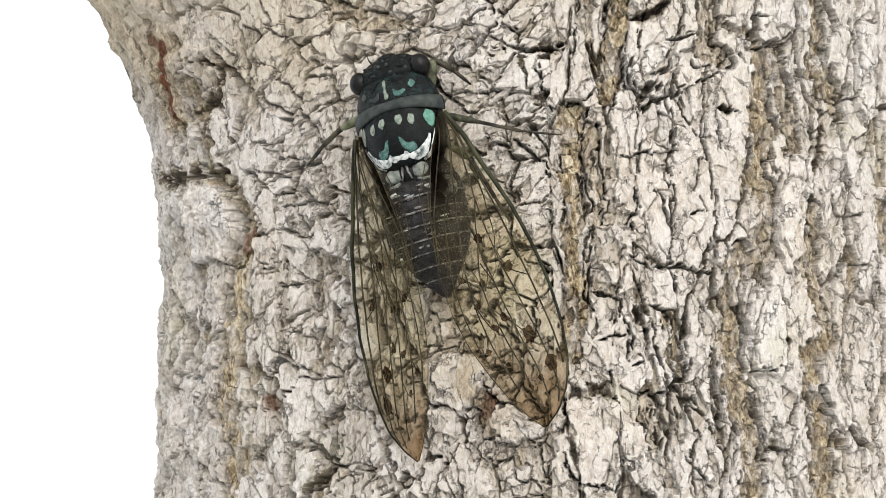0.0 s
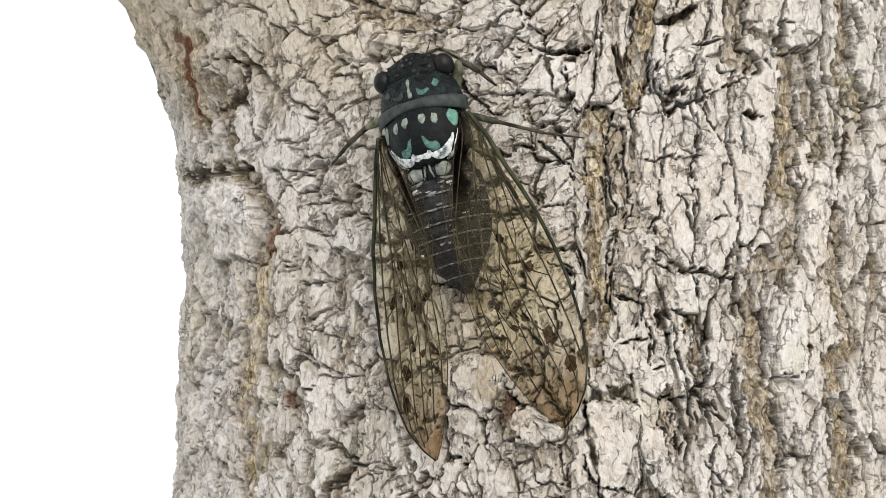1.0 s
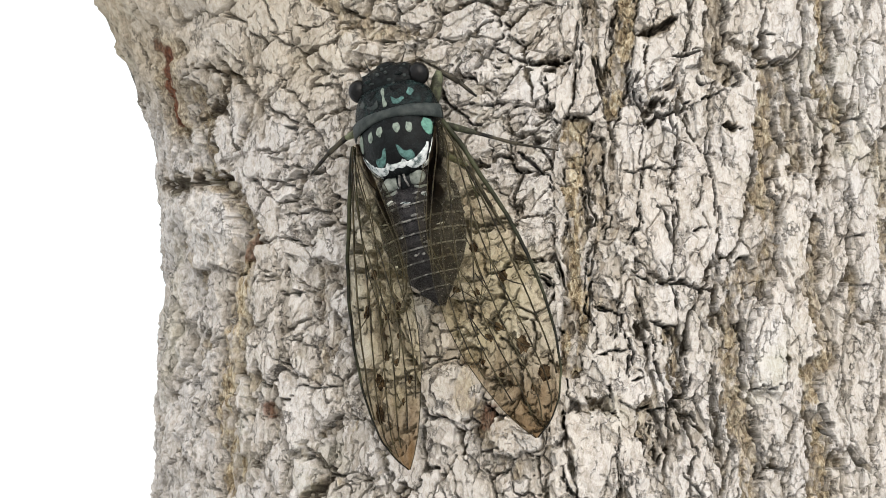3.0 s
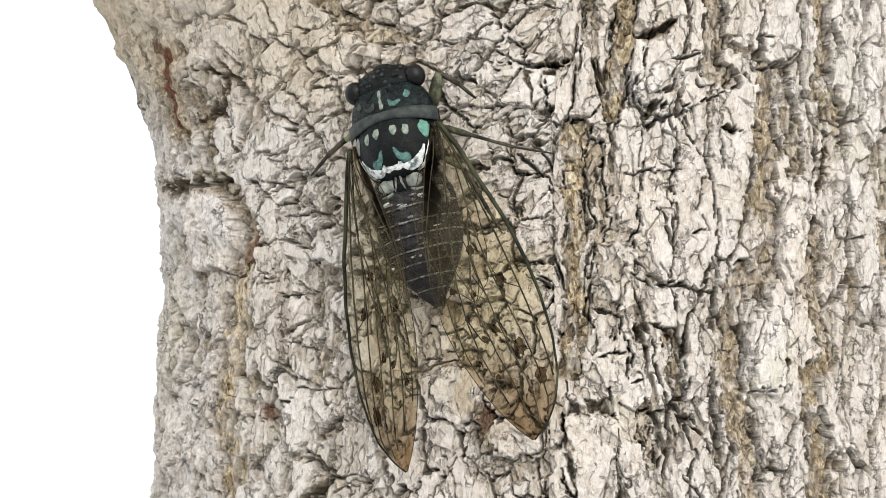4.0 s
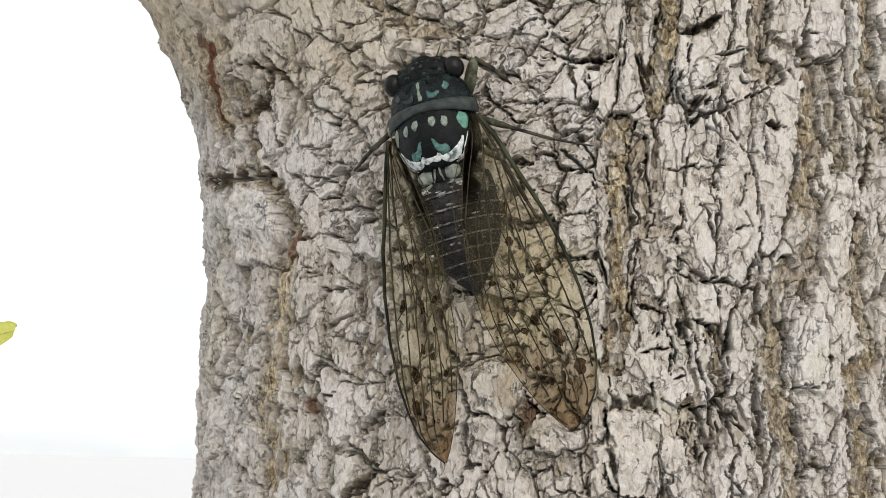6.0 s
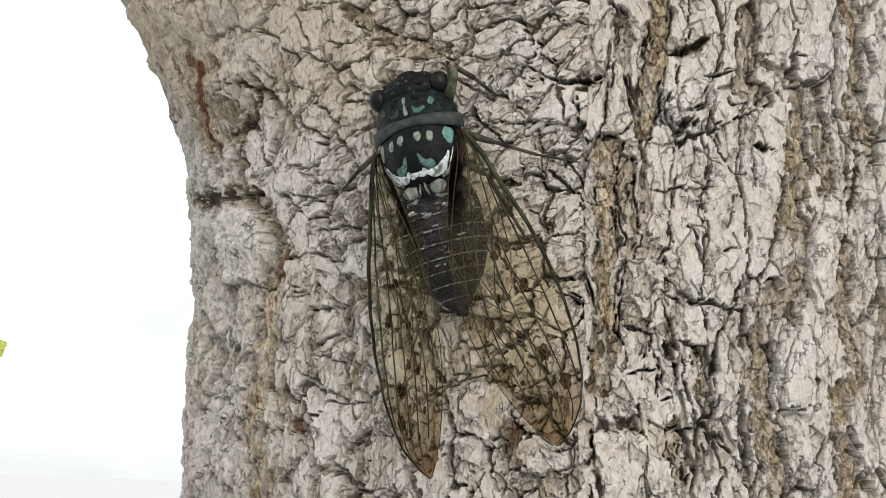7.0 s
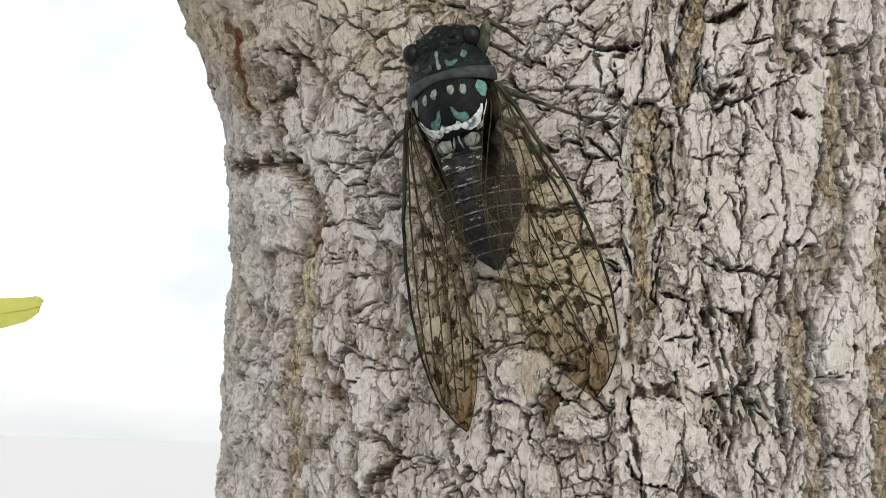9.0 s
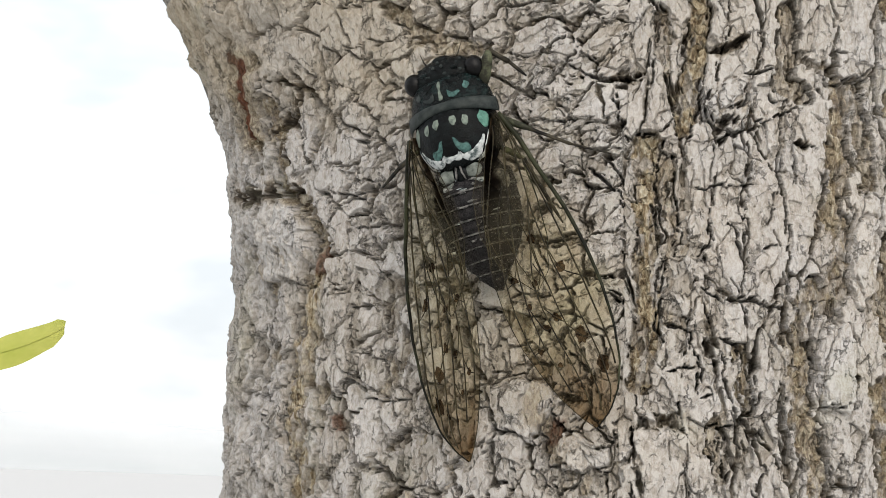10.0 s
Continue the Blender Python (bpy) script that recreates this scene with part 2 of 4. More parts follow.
def loft(rings, closed_ends=True):
    """Vertices and faces of a skin over rings of equal length (lists of points)."""
    n = len(rings[0])
    verts = [p for ring in rings for p in ring]
    faces = [(i * n + j, i * n + (j + 1) % n, (i + 1) * n + (j + 1) % n, (i + 1) * n + j) for i in range(len(rings) - 1) for j in range(n)]
    if closed_ends:
        faces.append(tuple(range(n - 1, -1, -1)))
        faces.append(tuple(range((len(rings) - 1) * n, len(rings) * n)))
    return verts, faces


def oval(y, rx, top, bottom, mid, n=28, power=1.0, cx=0.0):
    """A ring across the body at y: half width rx, from z=bottom to top, widest at z=mid (millimetres in, metres out)."""
    ring = []
    for k in range(n):
        a = 2 * math.pi * k / n
        c, s = math.cos(a), math.sin(a)
        c = math.copysign(abs(c) ** power, c)
        ring.append(((cx + rx * c) * M, y * M, (mid + (top - mid) * s if s > 0 else mid + (mid - bottom) * s) * M))
    return ring


def tube(points, radii, n=8):
    """Vertices and faces of a tapering tube along points (millimetres in, metres out)."""
    rings = []
    pts = [Vector(p) for p in points]
    for i, p in enumerate(pts):
        d = (pts[min(i + 1, len(pts) - 1)] - pts[max(i - 1, 0)]).normalized()
        side = d.cross(Vector((0.13, 0.21, 0.97))).normalized()
        up = side.cross(d)
        r = radii[i] if isinstance(radii, (list, tuple)) else radii
        rings.append([tuple((p + r * (math.cos(a) * side + math.sin(a) * up)) * M) for a in (2 * math.pi * k / n for k in range(n))])
    return loft(rings)


def smooth_line(points, steps=6):
    """Catmull-Rom points through the given ones."""
    p = [Vector(q) for q in points]
    p = [2 * p[0] - p[1]] + p + [2 * p[-1] - p[-2]]
    out = []
    for i in range(1, len(p) - 2):
        for k in range(steps):
            t = k / steps
            out.append(0.5 * (2 * p[i] + (p[i + 1] - p[i - 1]) * t + (2 * p[i - 1] - 5 * p[i] + 4 * p[i + 1] - p[i + 2]) * t * t + (3 * p[i] - p[i - 1] - 3 * p[i + 1] + p[i + 2]) * t ** 3))
    out.append(p[-2])
    return out


# ---- noise on arrays ----
def hashed(ix, iy, seed):
    h = (ix.astype(np.int64) * 374761393 + iy.astype(np.int64) * 668265263 + seed * 974634777) & 0xFFFFFFFF
    h = ((h ^ (h >> 13)) * 1274126177) & 0xFFFFFFFF
    h = ((h ^ (h >> 16)) * 2246822519) & 0xFFFFFFFF
    return ((h ^ (h >> 15)) & 0xFFFFFF) / float(0x1000000)


def value_noise(x, y, seed):
    fx, fy = np.floor(x), np.floor(y)
    ix, iy = fx.astype(np.int32), fy.astype(np.int32)
    x0, y0 = int(ix.min()), int(iy.min())
    gx, gy = np.meshgrid(np.arange(x0, int(ix.max()) + 2), np.arange(y0, int(iy.max()) + 2))
    table = hashed(gx, gy, seed)
    ix, iy = ix - x0, iy - y0
    fx, fy = x - fx, y - fy
    fx, fy = fx * fx * fx * (fx * (fx * 6 - 15) + 10), fy * fy * fy * (fy * (fy * 6 - 15) + 10)
    a, b = table[iy, ix], table[iy, ix + 1]
    c, d = table[iy + 1, ix], table[iy + 1, ix + 1]
    return (a + (b - a) * fx) * (1 - fy) + (c + (d - c) * fx) * fy


def fbm(x, y, seed, octaves=4, gain=0.5):
    total, amp, norm = 0, 1.0, 0.0
    for k in range(octaves):
        total = total + amp * value_noise(x * 2 ** k + 17.3 * k, y * 2 ** k - 9.1 * k, seed + k)
        norm += amp
        amp *= gain
    return total / norm  # 0 to 1


def worley(x, y, seed, jitter=0.95, offsets=False):
    """Distance to the border of the cell, id of the cell and of the pair of cells that meet there."""
    ix, iy = np.floor(x).astype(np.int32), np.floor(y).astype(np.int32)
    x0, y0 = int(ix.min()) - 1, int(iy.min()) - 1
    gx, gy = np.meshgrid(np.arange(x0, int(ix.max()) + 2), np.arange(y0, int(iy.max()) + 2))
    seed_x = gx + 0.5 + jitter * (hashed(gx, gy, seed) - 0.5)
    seed_y = gy + 0.5 + jitter * (hashed(gx, gy, seed + 7) - 0.5)
    f1, f2 = np.full(x.shape, 9.0), np.full(x.shape, 9.0)
    first, second = np.zeros(x.shape, np.int64), np.zeros(x.shape, np.int64)
    ox, oy = np.zeros(x.shape), np.zeros(x.shape)
    for dx in (-1, 0, 1):
        for dy in (-1, 0, 1):
            jx, jy = ix + dx, iy + dy
            px, py = x - seed_x[jy - y0, jx - x0], y - seed_y[jy - y0, jx - x0]
            d = np.sqrt(px * px + py * py)
            own = (jx + 500).astype(np.int64) * 4000 + jy + 500
            near, next_ = d < f1, (d >= f1) & (d < f2)
            second = np.where(near, first, np.where(next_, own, second))
            f2 = np.where(near, f1, np.where(next_, d, f2))
            first, f1 = np.where(near, own, first), np.where(near, d, f1)
            if offsets:
                ox, oy = np.where(near, px, ox), np.where(near, py, oy)
    found = (f2 - f1) * 0.5, first, first * 31 + second * 31 + (first ^ second)
    return (*found, ox, oy) if offsets else found


def step(a, b, x):
    t = np.clip((x - a) / (b - a), 0, 1)
    return t * t * (3 - 2 * t)


def line_distance(u, z, points, more=False):
    """Distance from (u, z) to a polyline; with more, also whether it lies below it, and how far along it, 0 to 1."""
    best = np.full(u.shape, 1e9)
    below, along = np.zeros(u.shape, bool), np.zeros(u.shape)
    for i, ((ax, az), (bx, bz)) in enumerate(zip(points[:-1], points[1:])):
        dx, dz = bx - ax, bz - az
        t = np.clip(((u - ax) * dx + (z - az) * dz) / (dx * dx + dz * dz + 1e-9), 0, 1)
        e = np.hypot(u - ax - t * dx, z - az - t * dz)
        if more:
            near = e < best
            under = (dx * (z - az) - dz * (u - ax)) * (1 if dx + 0.2 * dz > 0 else -1) < 0
            below, along = np.where(near, under, below), np.where(near, (i + t) / (len(points) - 1), along)
        best = np.minimum(best, e)
    return (best, below, along) if more else best


# ---- the tree trunk ----
TRUNK_X, TRUNK_R, BARK_Z = 0.026, 0.0776, 1.53  # axis, radius, height of the bark's origin (metres)

# furrows of bared inner cork: half width, share of ochre, line as (u, z) in millimetres round and up the bark
FURROWS_NEAR = (
    (2.0, 1.0, ((-6.0, 23.4), (-6.7, 16.7), (-6.1, 10.5), (-5.4, 3.5), (-5.6, -6), (-6.4, -14))),
    (1.6, 1.0, ((1.4, 48), (1.8, 41), (1.2, 36.5), (0.4, 31.1), (-0.8, 25.7))),
    (1.7, 0.3, ((15.8, 45.3), (15.5, 39), (15.2, 33.6), (18.9, 32))),
    (2.1, 0.8, ((25, 33.4), (24.3, 26), (25.4, 21), (24, 13.6), (26, 8.4), (25.3, 3), (23.9, -1))),
    (1.3, 0.4, ((27.6, 33.6), (28.8, 27.4), (30.5, 17.7))),
    (1.2, 0.3, ((-3.3, 21), (-3.5, 15), (-2.1, 9), (-3.7, 4.4))),
)
FURROWS_SIDE = (
    (1.9, 0.8, ((21, 2), (19.8, -6), (19, -14), (20.6, -21), (22.6, -26), (22, -39))),
    (2.2, 0.9, ((34, 49), (35.3, 40.7), (34.9, 32.5), (38, 26))),
    (1.6, 0.6, ((34.3, 9), (33.4, 1.7), (34.1, -4.5), (35.8, -8.8))),
    (2.0, 0.9, ((37.4, -10.5), (33.2, -14.3), (33.4, -19.6), (36, -25), (35, -40))),
    (1.0, 0.8, ((8.9, -8.3), (9.5, -14.4), (11.4, -17.8))),
    (1.2, 0.3, ((6.5, -19), (5.3, -21.5), (6.3, -28.4))),
    (1.3, 0.6, ((46.5, 23.2), (47.5, 14), (48.3, 3))),
)
FURROWS_LEFT = (
    (3.4, 1.0, ((-68.1, 2), (-70, -7), (-72.2, -14.3), (-73, -22), (-69.4, -28.5), (-71, -40))),
    (2.3, 0.7, ((-82.5, 33), (-81.7, 28.7), (-79, 23), (-76.4, 17.5), (-70.7, 14.7), (-65.3, 7.8), (-68, 2))),
    (1.9, 0.2, ((-49.7, 1.6), (-48.9, -3.8), (-47.5, -9.3), (-49.5, -15.7))),
    (1.7, 0.6, ((-50, 46), (-46.5, 44), (-43, 40.4), (-38.7, 39.2), (-33.5, 38.5))),
    (2.2, 0.6, ((-90.3, 9.3), (-84, 3), (-81.2, 0))),
    (1.8, 0.6, ((-22.3, -12.8), (-23.2, -19.8), (-18.6, -22.4), (-18.6, -26))),
    (1.2, 0.4, ((-60, -21), (-58.4, -25))),
)
# dark cracks, as lines of (u, z)
CRACKS_NEAR = (
    ((-26.4, 30.9), (-24.9, 30.4), (-20.7, 34.7), (-18.5, 37.3), (-16.6, 39.5)), ((-18.5, 36), (-15.3, 33.6), (-11.8, 33.5), (-6.9, 33.9)),
    ((-24.9, 27.7), (-21.2, 26.7), (-16.7, 27.4)), ((-11.4, 31.8), (-10.9, 29.5), (-10.1, 25.5), (-9.2, 23.7)), ((-9.2, 24.2), (-3.5, 25.4), (-1.5, 28.5)),
    ((3.6, 32.1), (2.9, 28.5), (4.5, 26.3), (7.6, 25), (10.3, 26.4), (14.4, 28.3), (17.7, 30.6), (19.1, 32.5)), ((6.3, 29), (9, 30.4), (9.4, 31.7)),
    ((9, 34.8), (13.5, 35.4)),
)
CRACKS_MID = (
    ((13, 32.3), (13.5, 30.5), (16.3, 31)), ((7.1, 10.9), (8.8, 7.3), (9.7, 4.7)), ((3.5, 11.7), (4.4, 7.3), (2.6, 5.5), (4.4, 4.7)), ((12.4, 6.9), (14.7, 8.3)),
    ((-16.8, 19.9), (-13.2, 18), (-10.1, 15.3)), ((-10.1, 15.3), (-9.2, 10.9), (-11, 9.1)),
)
CRACKS_SIDE = (
    ((21.2, 36.6), (22.4, 34), (24.4, 33.6), (27.4, 35.6), (28.9, 35.8)), ((23.4, 36.3), (23.6, 39.4), (25.9, 39.3)), ((16.7, 22.6), (17.5, 19.9), (17.1, 17.2)),
    ((1.8, 16.6), (4.4, 17), (7.5, 17), (10.7, 17.5)), ((9.4, 23.3), (10, 20.2), (9.8, 18)), ((14.3, 16.7), (13.8, 14.5), (13.3, 11.4)),
    ((28.8, 32), (29.8, 28.5), (29.2, 22.2), (30.2, 17.7), (29.1, 12.3)), ((42, 41.2), (42.5, 36.7), (43.6, 32.2), (42.9, 28.5), (40, 26), (35.6, 27), (34.5, 30.6)),
    ((37.5, 10.9), (39.2, 7.8), (39.6, 4.6)), ((39.2, 7.8), (43.8, 8.4)),
)
CRACKS_LOW = (
    ((2.6, 1.1), (6.1, -1), (10.5, -0.6), (14.1, -1.4), (16.9, -1.6)), ((3.4, -1.5), (5.2, -6.8), (8.7, -7.6), (10, -11.1)),
    ((6.5, -9.4), (6.9, -12.9), (8.6, -18.1), (9, -20.7), (10.3, -24.2)), ((4.2, -20.7), (8.6, -19.9)), ((3.3, -16.4), (5.1, -15.5)),
    ((11.3, -12), (12.2, -15.5), (11.3, -20.7)), ((20.5, -15.4), (21.9, -16.7), (24.3, -16.7), (28.2, -16.2)), ((20.6, -0.4), (20.7, -8.4), (21.4, -16.3)),
    ((28.9, -2.9), (28.3, -7.3)),
)
CRACKS_FOOT = (
    ((22.3, -20.7), (23.7, -24.2), (25.1, -28.5)), ((26.1, -24.2), (26.6, -27.7)), ((39.1, 2.8), (39.5, -1.7), (40.1, -6.2), (40.5, -11.5)),
    ((40.1, -2.6), (42.4, 0.2), (45.5, 0.8)), ((44.5, -16.8), (45, -24), (45.5, -29.4)), ((35.3, -22.3), (38.6, -24.5), (39.6, -29.4)),
    ((-7.2, -29.4), (-6.3, -33.8), (0.6, -35.1)), ((11.6, -30.3), (14.8, -33.8), (16.6, -35.5)), ((-3.6, -0.6), (-4, -5), (-2.7, -8.5)),
    ((-2.7, -5), (1.7, -5.9), (1.6, -8.5)), ((-1.9, -12), (2.5, -11.1)), ((2.5, -8.5), (3.4, -12), (2.5, -15.5)),
)
CRACKS_LEFT = (
    ((-72.4, 40.5), (-68.2, 37.2), (-66.3, 36.1)), ((-68.8, 35), (-65.2, 31.3), (-62, 28.6), (-61.5, 27.2)), ((-59, 40.8), (-56.4, 38.2), (-54, 38.4), (-52.8, 39.2)),
    ((-51.3, 30.9), (-45.7, 30.9)), ((-62.8, 16.6), (-56.8, 15.7), (-52.4, 17.6)), ((-60.2, 14.5), (-58.1, 15.3), (-53.1, 14.9)),
    ((-57, 10.6), (-52, 10.7), (-47.3, 11.4), (-45, 11.7)), ((-52, 9.3), (-50.8, 5.2)), ((-53.9, 26.5), (-51.6, 24.5), (-52.9, 23.2)), ((-59, -2.5), (-52.1, -2.1)),
    ((-57, -10.2), (-53.2, -9.8)), ((-97.2, -15.5), (-84.2, -16.9), (-73.7, -14.3)),
)
CRACKS_FLANK = (
    ((-93.5, -5.8), (-84.4, -6.7)), ((-97.7, 0.4), (-95.6, -9.6)), ((-53.8, -17.6), (-45, -17.7)), ((-54.3, -29.4), (-55.5, -34.9)),
    ((-46.1, -24.9), (-47.2, -29.4), (-46, -33.9)), ((-59.6, -19.3), (-54.4, -19.4)), ((-72.3, 15), (-68.4, 11.9), (-65.4, 7.9), (-64.8, 5), (-68.6, 1.5), (-73.8, 0.4)),
)
# gaping cracks
GAPES = (
    ((1.9, 38.3), (4.5, 37.9), (8.1, 40), (9.5, 41.1)), ((17.1, 23.9), (20.4, 24)), ((35.5, 23.4), (36, 20.7), (34.3, 16.1), (33.7, 10.7), (32.6, 7.9), (34.2, 4.4)),
    ((-90.5, 28.5), (-86, 26), (-85.7, 22.1)), ((-79.3, 37.2), (-74.6, 36.1), (-71.3, 34.3), (-72.8, 31.2), (-76.7, 29.3), (-83, 28.6)),
    ((-76.7, 29.3), (-78.6, 24.2), (-77.1, 21.2), (-78.4, 18.4)), ((-106.6, 20.4), (-94, 18), (-82.7, 17.9), (-76.5, 17.8), (-71.2, 17.8)),
    ((-52.4, -35.7), (-47.2, -32.1)), ((-12.2, 33.5), (-6.9, 33.9)), ((27.8, -11.8), (29.1, -12.1)),
)
# strips where the plates have crumbled away
CRUMBLED = (
    ((-2.6, 22.3), (-2.2, 14.4), (-1.4, 5.5), (-0.5, 2)), ((-2.3, -0.6), (-1.4, -6.8)), ((-51.4, 1.1), (-46.2, 0.4)), ((-49.6, -4.9), (-43.4, -9.2)),
    ((-51.4, -11.3), (-49.6, -15.8)), ((5.1, -22), (7.7, -26.4)), ((9.5, -20.7), (9, -28.6), (9.8, -33.8)), ((-18.7, -29.4), (-15.5, -29.9), (-10.7, -29)),
    ((-49.4, -33.9), (-40.7, -34.8)), ((-42, 41), (-36.1, 38.7), (-34.3, 35.9)), ((-40.7, -16), (-39.6, -20.5)),
)
FURROWS = FURROWS_NEAR + FURROWS_SIDE + FURROWS_LEFT
CRACKS = CRACKS_NEAR + CRACKS_MID + CRACKS_SIDE + CRACKS_LOW + CRACKS_FOOT + CRACKS_LEFT + CRACKS_FLANK
# raised plates: u, z, half width, half height, rise
PLATES = ((-78.8, 8.9, 9.0, 7.0, 1.4), (-45.3, 36.9, 4.2, 3.4, 0.8), (-25, -18.9, 3.0, 4.8, 0.5),
          (-14.2, -24.2, 3.6, 2.5, 0.8), (13.1, 33.2, 1.6, 1.7, 0.9), (7.2, 29.5, 4.0, 2.8, 0.7), (44.2, 32.2, 2.6, 8.0, 0.9),
          (30.4, 6, 2.6, 7.0, 0.6), (25, -11, 2.6, 7.4, 0.9))
RESIN = ((-86.7, 40.4), (-87.8, 37.9), (-89.7, 34.3), (-90.7, 31), (-90.2, 28.9))
RESIN_SPOTS = (((-65.2, 7.5), (-66.1, 6.1), (-66.9, 4.2)), ((-61.2, -20.6), (-60.6, -21.7)), ((-90.5, 42.4), (-88.3, 40.9)), ((-19.1, -20.7), (-19.7, -23.7)))


def beside(u, z, line, room):
    """Rows and columns of the grid u, z that lie near a line."""
    us, zs = [p[0] for p in line], [p[1] for p in line]
    cols = np.flatnonzero((u[0] > min(us) - room) & (u[0] < max(us) + room))
    rows = np.flatnonzero((z[:, 0] > min(zs) - room) & (z[:, 0] < max(zs) + room))
    if not len(cols) or not len(rows):
        return np.s_[0:0, 0:0]
    return np.s_[rows[0]:rows[-1] + 1, cols[0]:cols[-1] + 1]


def eased(f, share, times=1):
    """A field with its steps rounded off a little."""
    for _ in range(times):
        g = f.copy()
        g[1:-1] = share * (f[:-2] + f[2:]) + (1 - 2 * share) * f[1:-1]
        f = g.copy()
        f[:, 1:-1] = share * (g[:, :-2] + g[:, 2:]) + (1 - 2 * share) * g[:, 1:-1]
    return f


def ids(cell, seed):
    """A random number, 0 to 1, for each cell."""
    return hashed(cell % 9973, cell // 9973, seed)


def bark(u, z):
    """Height of the bark (millimetres) and its fields at arrays u, z (millimetres)."""
    bend_u, bend_z = fbm(u * 0.10, z * 0.07, 3, 3) - 0.5, fbm(u * 0.10, z * 0.10, 5, 3) - 0.5
    rag_u, rag_z = fbm(u * 0.9, z * 0.7, 9, 4, 0.6) - 0.5, fbm(u * 0.9, z * 0.8, 12, 4, 0.6) - 0.5
    right = u + 3 * bend_u > -9
    left = u < -64
    upper = (~right) & (z + 0.25 * u > -10)  # thin slanting flakes left of and above the insect
    # the smoother young bark where a limb parts above left
    young = step(22, 36, z + 0.18 * (u + 60)) * step(-34, -52, u)
    # broken chips at two sizes; every rim of a plate runs along their edges
    pu, pz = u + 2.4 * bend_u + 0.7 * rag_u, z + 2.4 * bend_z + 0.7 * rag_z
    slant = pz - 0.33 * pu
    du, da, pair_a, au, az = worley(np.where(upper, pu / 3.9, pu / 2.5), np.where(upper, slant / 2.3, pz / 4.8), 201, 1.0, True)
    db, ib, pair_b, bu, bz = worley(np.where(upper, pu / 1.9, pu / 1.15), np.where(upper, slant / 1.0, pz / 1.9), 211, 1.0, True)
    a1, a2, a3 = ids(da, 2), ids(da, 5), ids(da, 8)
    b1, b2, b3 = ids(ib, 3), ids(ib, 6), ids(ib, 9)
    loose = np.where(upper, 0.55, 0.8)
    wu = pu + 2.2 * bend_u + loose * (1.3 * (a1 - 0.5) + 0.8 * (b1 - 0.5))
    wz = pz + 2.2 * bend_z + loose * (1.8 * (a2 - 0.5) + 1.1 * (b2 - 0.5))
    # plates: blocky in the middle, long and upright on both sides
    tall = np.where(upper, 5.6, 9.0)
    d_a, id_a, pr_a = worley(wu / 6.6 + 0.16 * wz / tall, wz / tall - np.where(upper, 0.22, 0.1) * wu / 6.6, 21)
    d_b, id_b, pr_b = worley(wu / 5.8, wz / 27.0, 33)
    d_c, id_c, pr_c = worley(wu / 6.0, wz / 11.0, 45)
    d = np.where(right, d_b * 6.2, np.where(left, d_c * 6.0, d_a * 5.9))
    cell = np.where(right, id_b + 10 ** 9, np.where(left, id_c + 2 * 10 ** 9, id_a))
    pair = np.where(right, pr_b, np.where(left, pr_c, pr_a))
    r1, r2 = ids(cell, 2), ids(cell, 5)
    joint = ids(pair, 11)
    # a joint between two plates is tight, half open, or a wide worn strip
    open_ = fbm(u * 0.12, z * 0.08, 61, 3)
    strip = 0.05 + np.where(right, 0.2, 0.34) * step(0.40, 0.62, joint) * open_ + np.where(right, 0.28, 0.6) * step(0.66, 0.92, joint) * step(0.40, 0.62, open_)
    strip = strip * (1 - 0.7 * young)
    grain = fbm(u * 1.8, z * 1.2, 111, 4, 0.65) - 0.5
    fibres = fbm(u * 2.2, z * 0.4, 121, 4, 0.65) - 0.5
    crumb = b3 - 0.5 + 0.7 * (a3 - 0.5)
    patchy = fbm(u * 0.17, z * 0.10, 203, 4, 0.55)
    # strips of bared cork and crumbled bark eat into the plates
    floor_on, ochre_on = np.zeros(u.shape), np.zeros(u.shape)
    ragged = 0.9 * (a1 - 0.5) + 0.8 * (b1 - 0.5) + 0.9 * rag_u
    for half, ochre, line in FURROWS:
        k = beside(u, z, line, 8)
        e = line_distance(u[k] + 1.5 * ragged[k], z[k], line) / half
        floor_on[k] = np.maximum(floor_on[k], 1 - step(0.96, 1.0, e))
        ochre_on[k] = np.maximum(ochre_on[k], ochre * (1 - step(0.45, 0.92, e)))
    rough = np.zeros(u.shape)
    for line in CRUMBLED:
        k = beside(u, z, line, 8)
        rough[k] = np.maximum(rough[k], line_distance(u[k] + 2.2 * ragged[k], z[k] + 1.5 * (a2[k] - 0.5), line) < 2.1)
    gap = floor_on * (ochre_on < 0.12) * step(0.42, 0.50, fbm(u * 0.35, z * 0.2, 165, 3))  # shadowed clefts along both sides of a strip
    floor_on = np.maximum(floor_on, rough * (a3 > 0.62))
    edge = d - strip - 3.0 * floor_on
    top = step(0.0, 0.04, edge)
    # the flat weathered face of a plate, and the layers that have flaked away from its rim
    calm = np.where(right, 0.48, np.where(left, 0.65, np.where(upper, 0.5, 1.0))) * (1 - 0.5 * young)
    worn = step(0.50, 0.66, patchy)
    rim = np.clip(edge, 0, 9)
    lost_a = (a3 < calm * (0.75 * np.exp(-rim / 1.1) + 0.42 * worn)) * 1.0
    lost_b = (b3 < calm * (0.55 * np.exp(-rim / 0.7) + 0.30 * worn + 0.25 * lost_a)) * 1.0
    lost_a, lost_b = np.maximum(lost_a, rough * (a3 > 0.25)), np.maximum(lost_b, rough * (b3 > 0.4))
    face = 0.5 * (r1 - 0.5) * (1 - 0.5 * young) + 0.5 * (fbm(u * 0.14, z * 0.07, 71, 2) - 0.5)
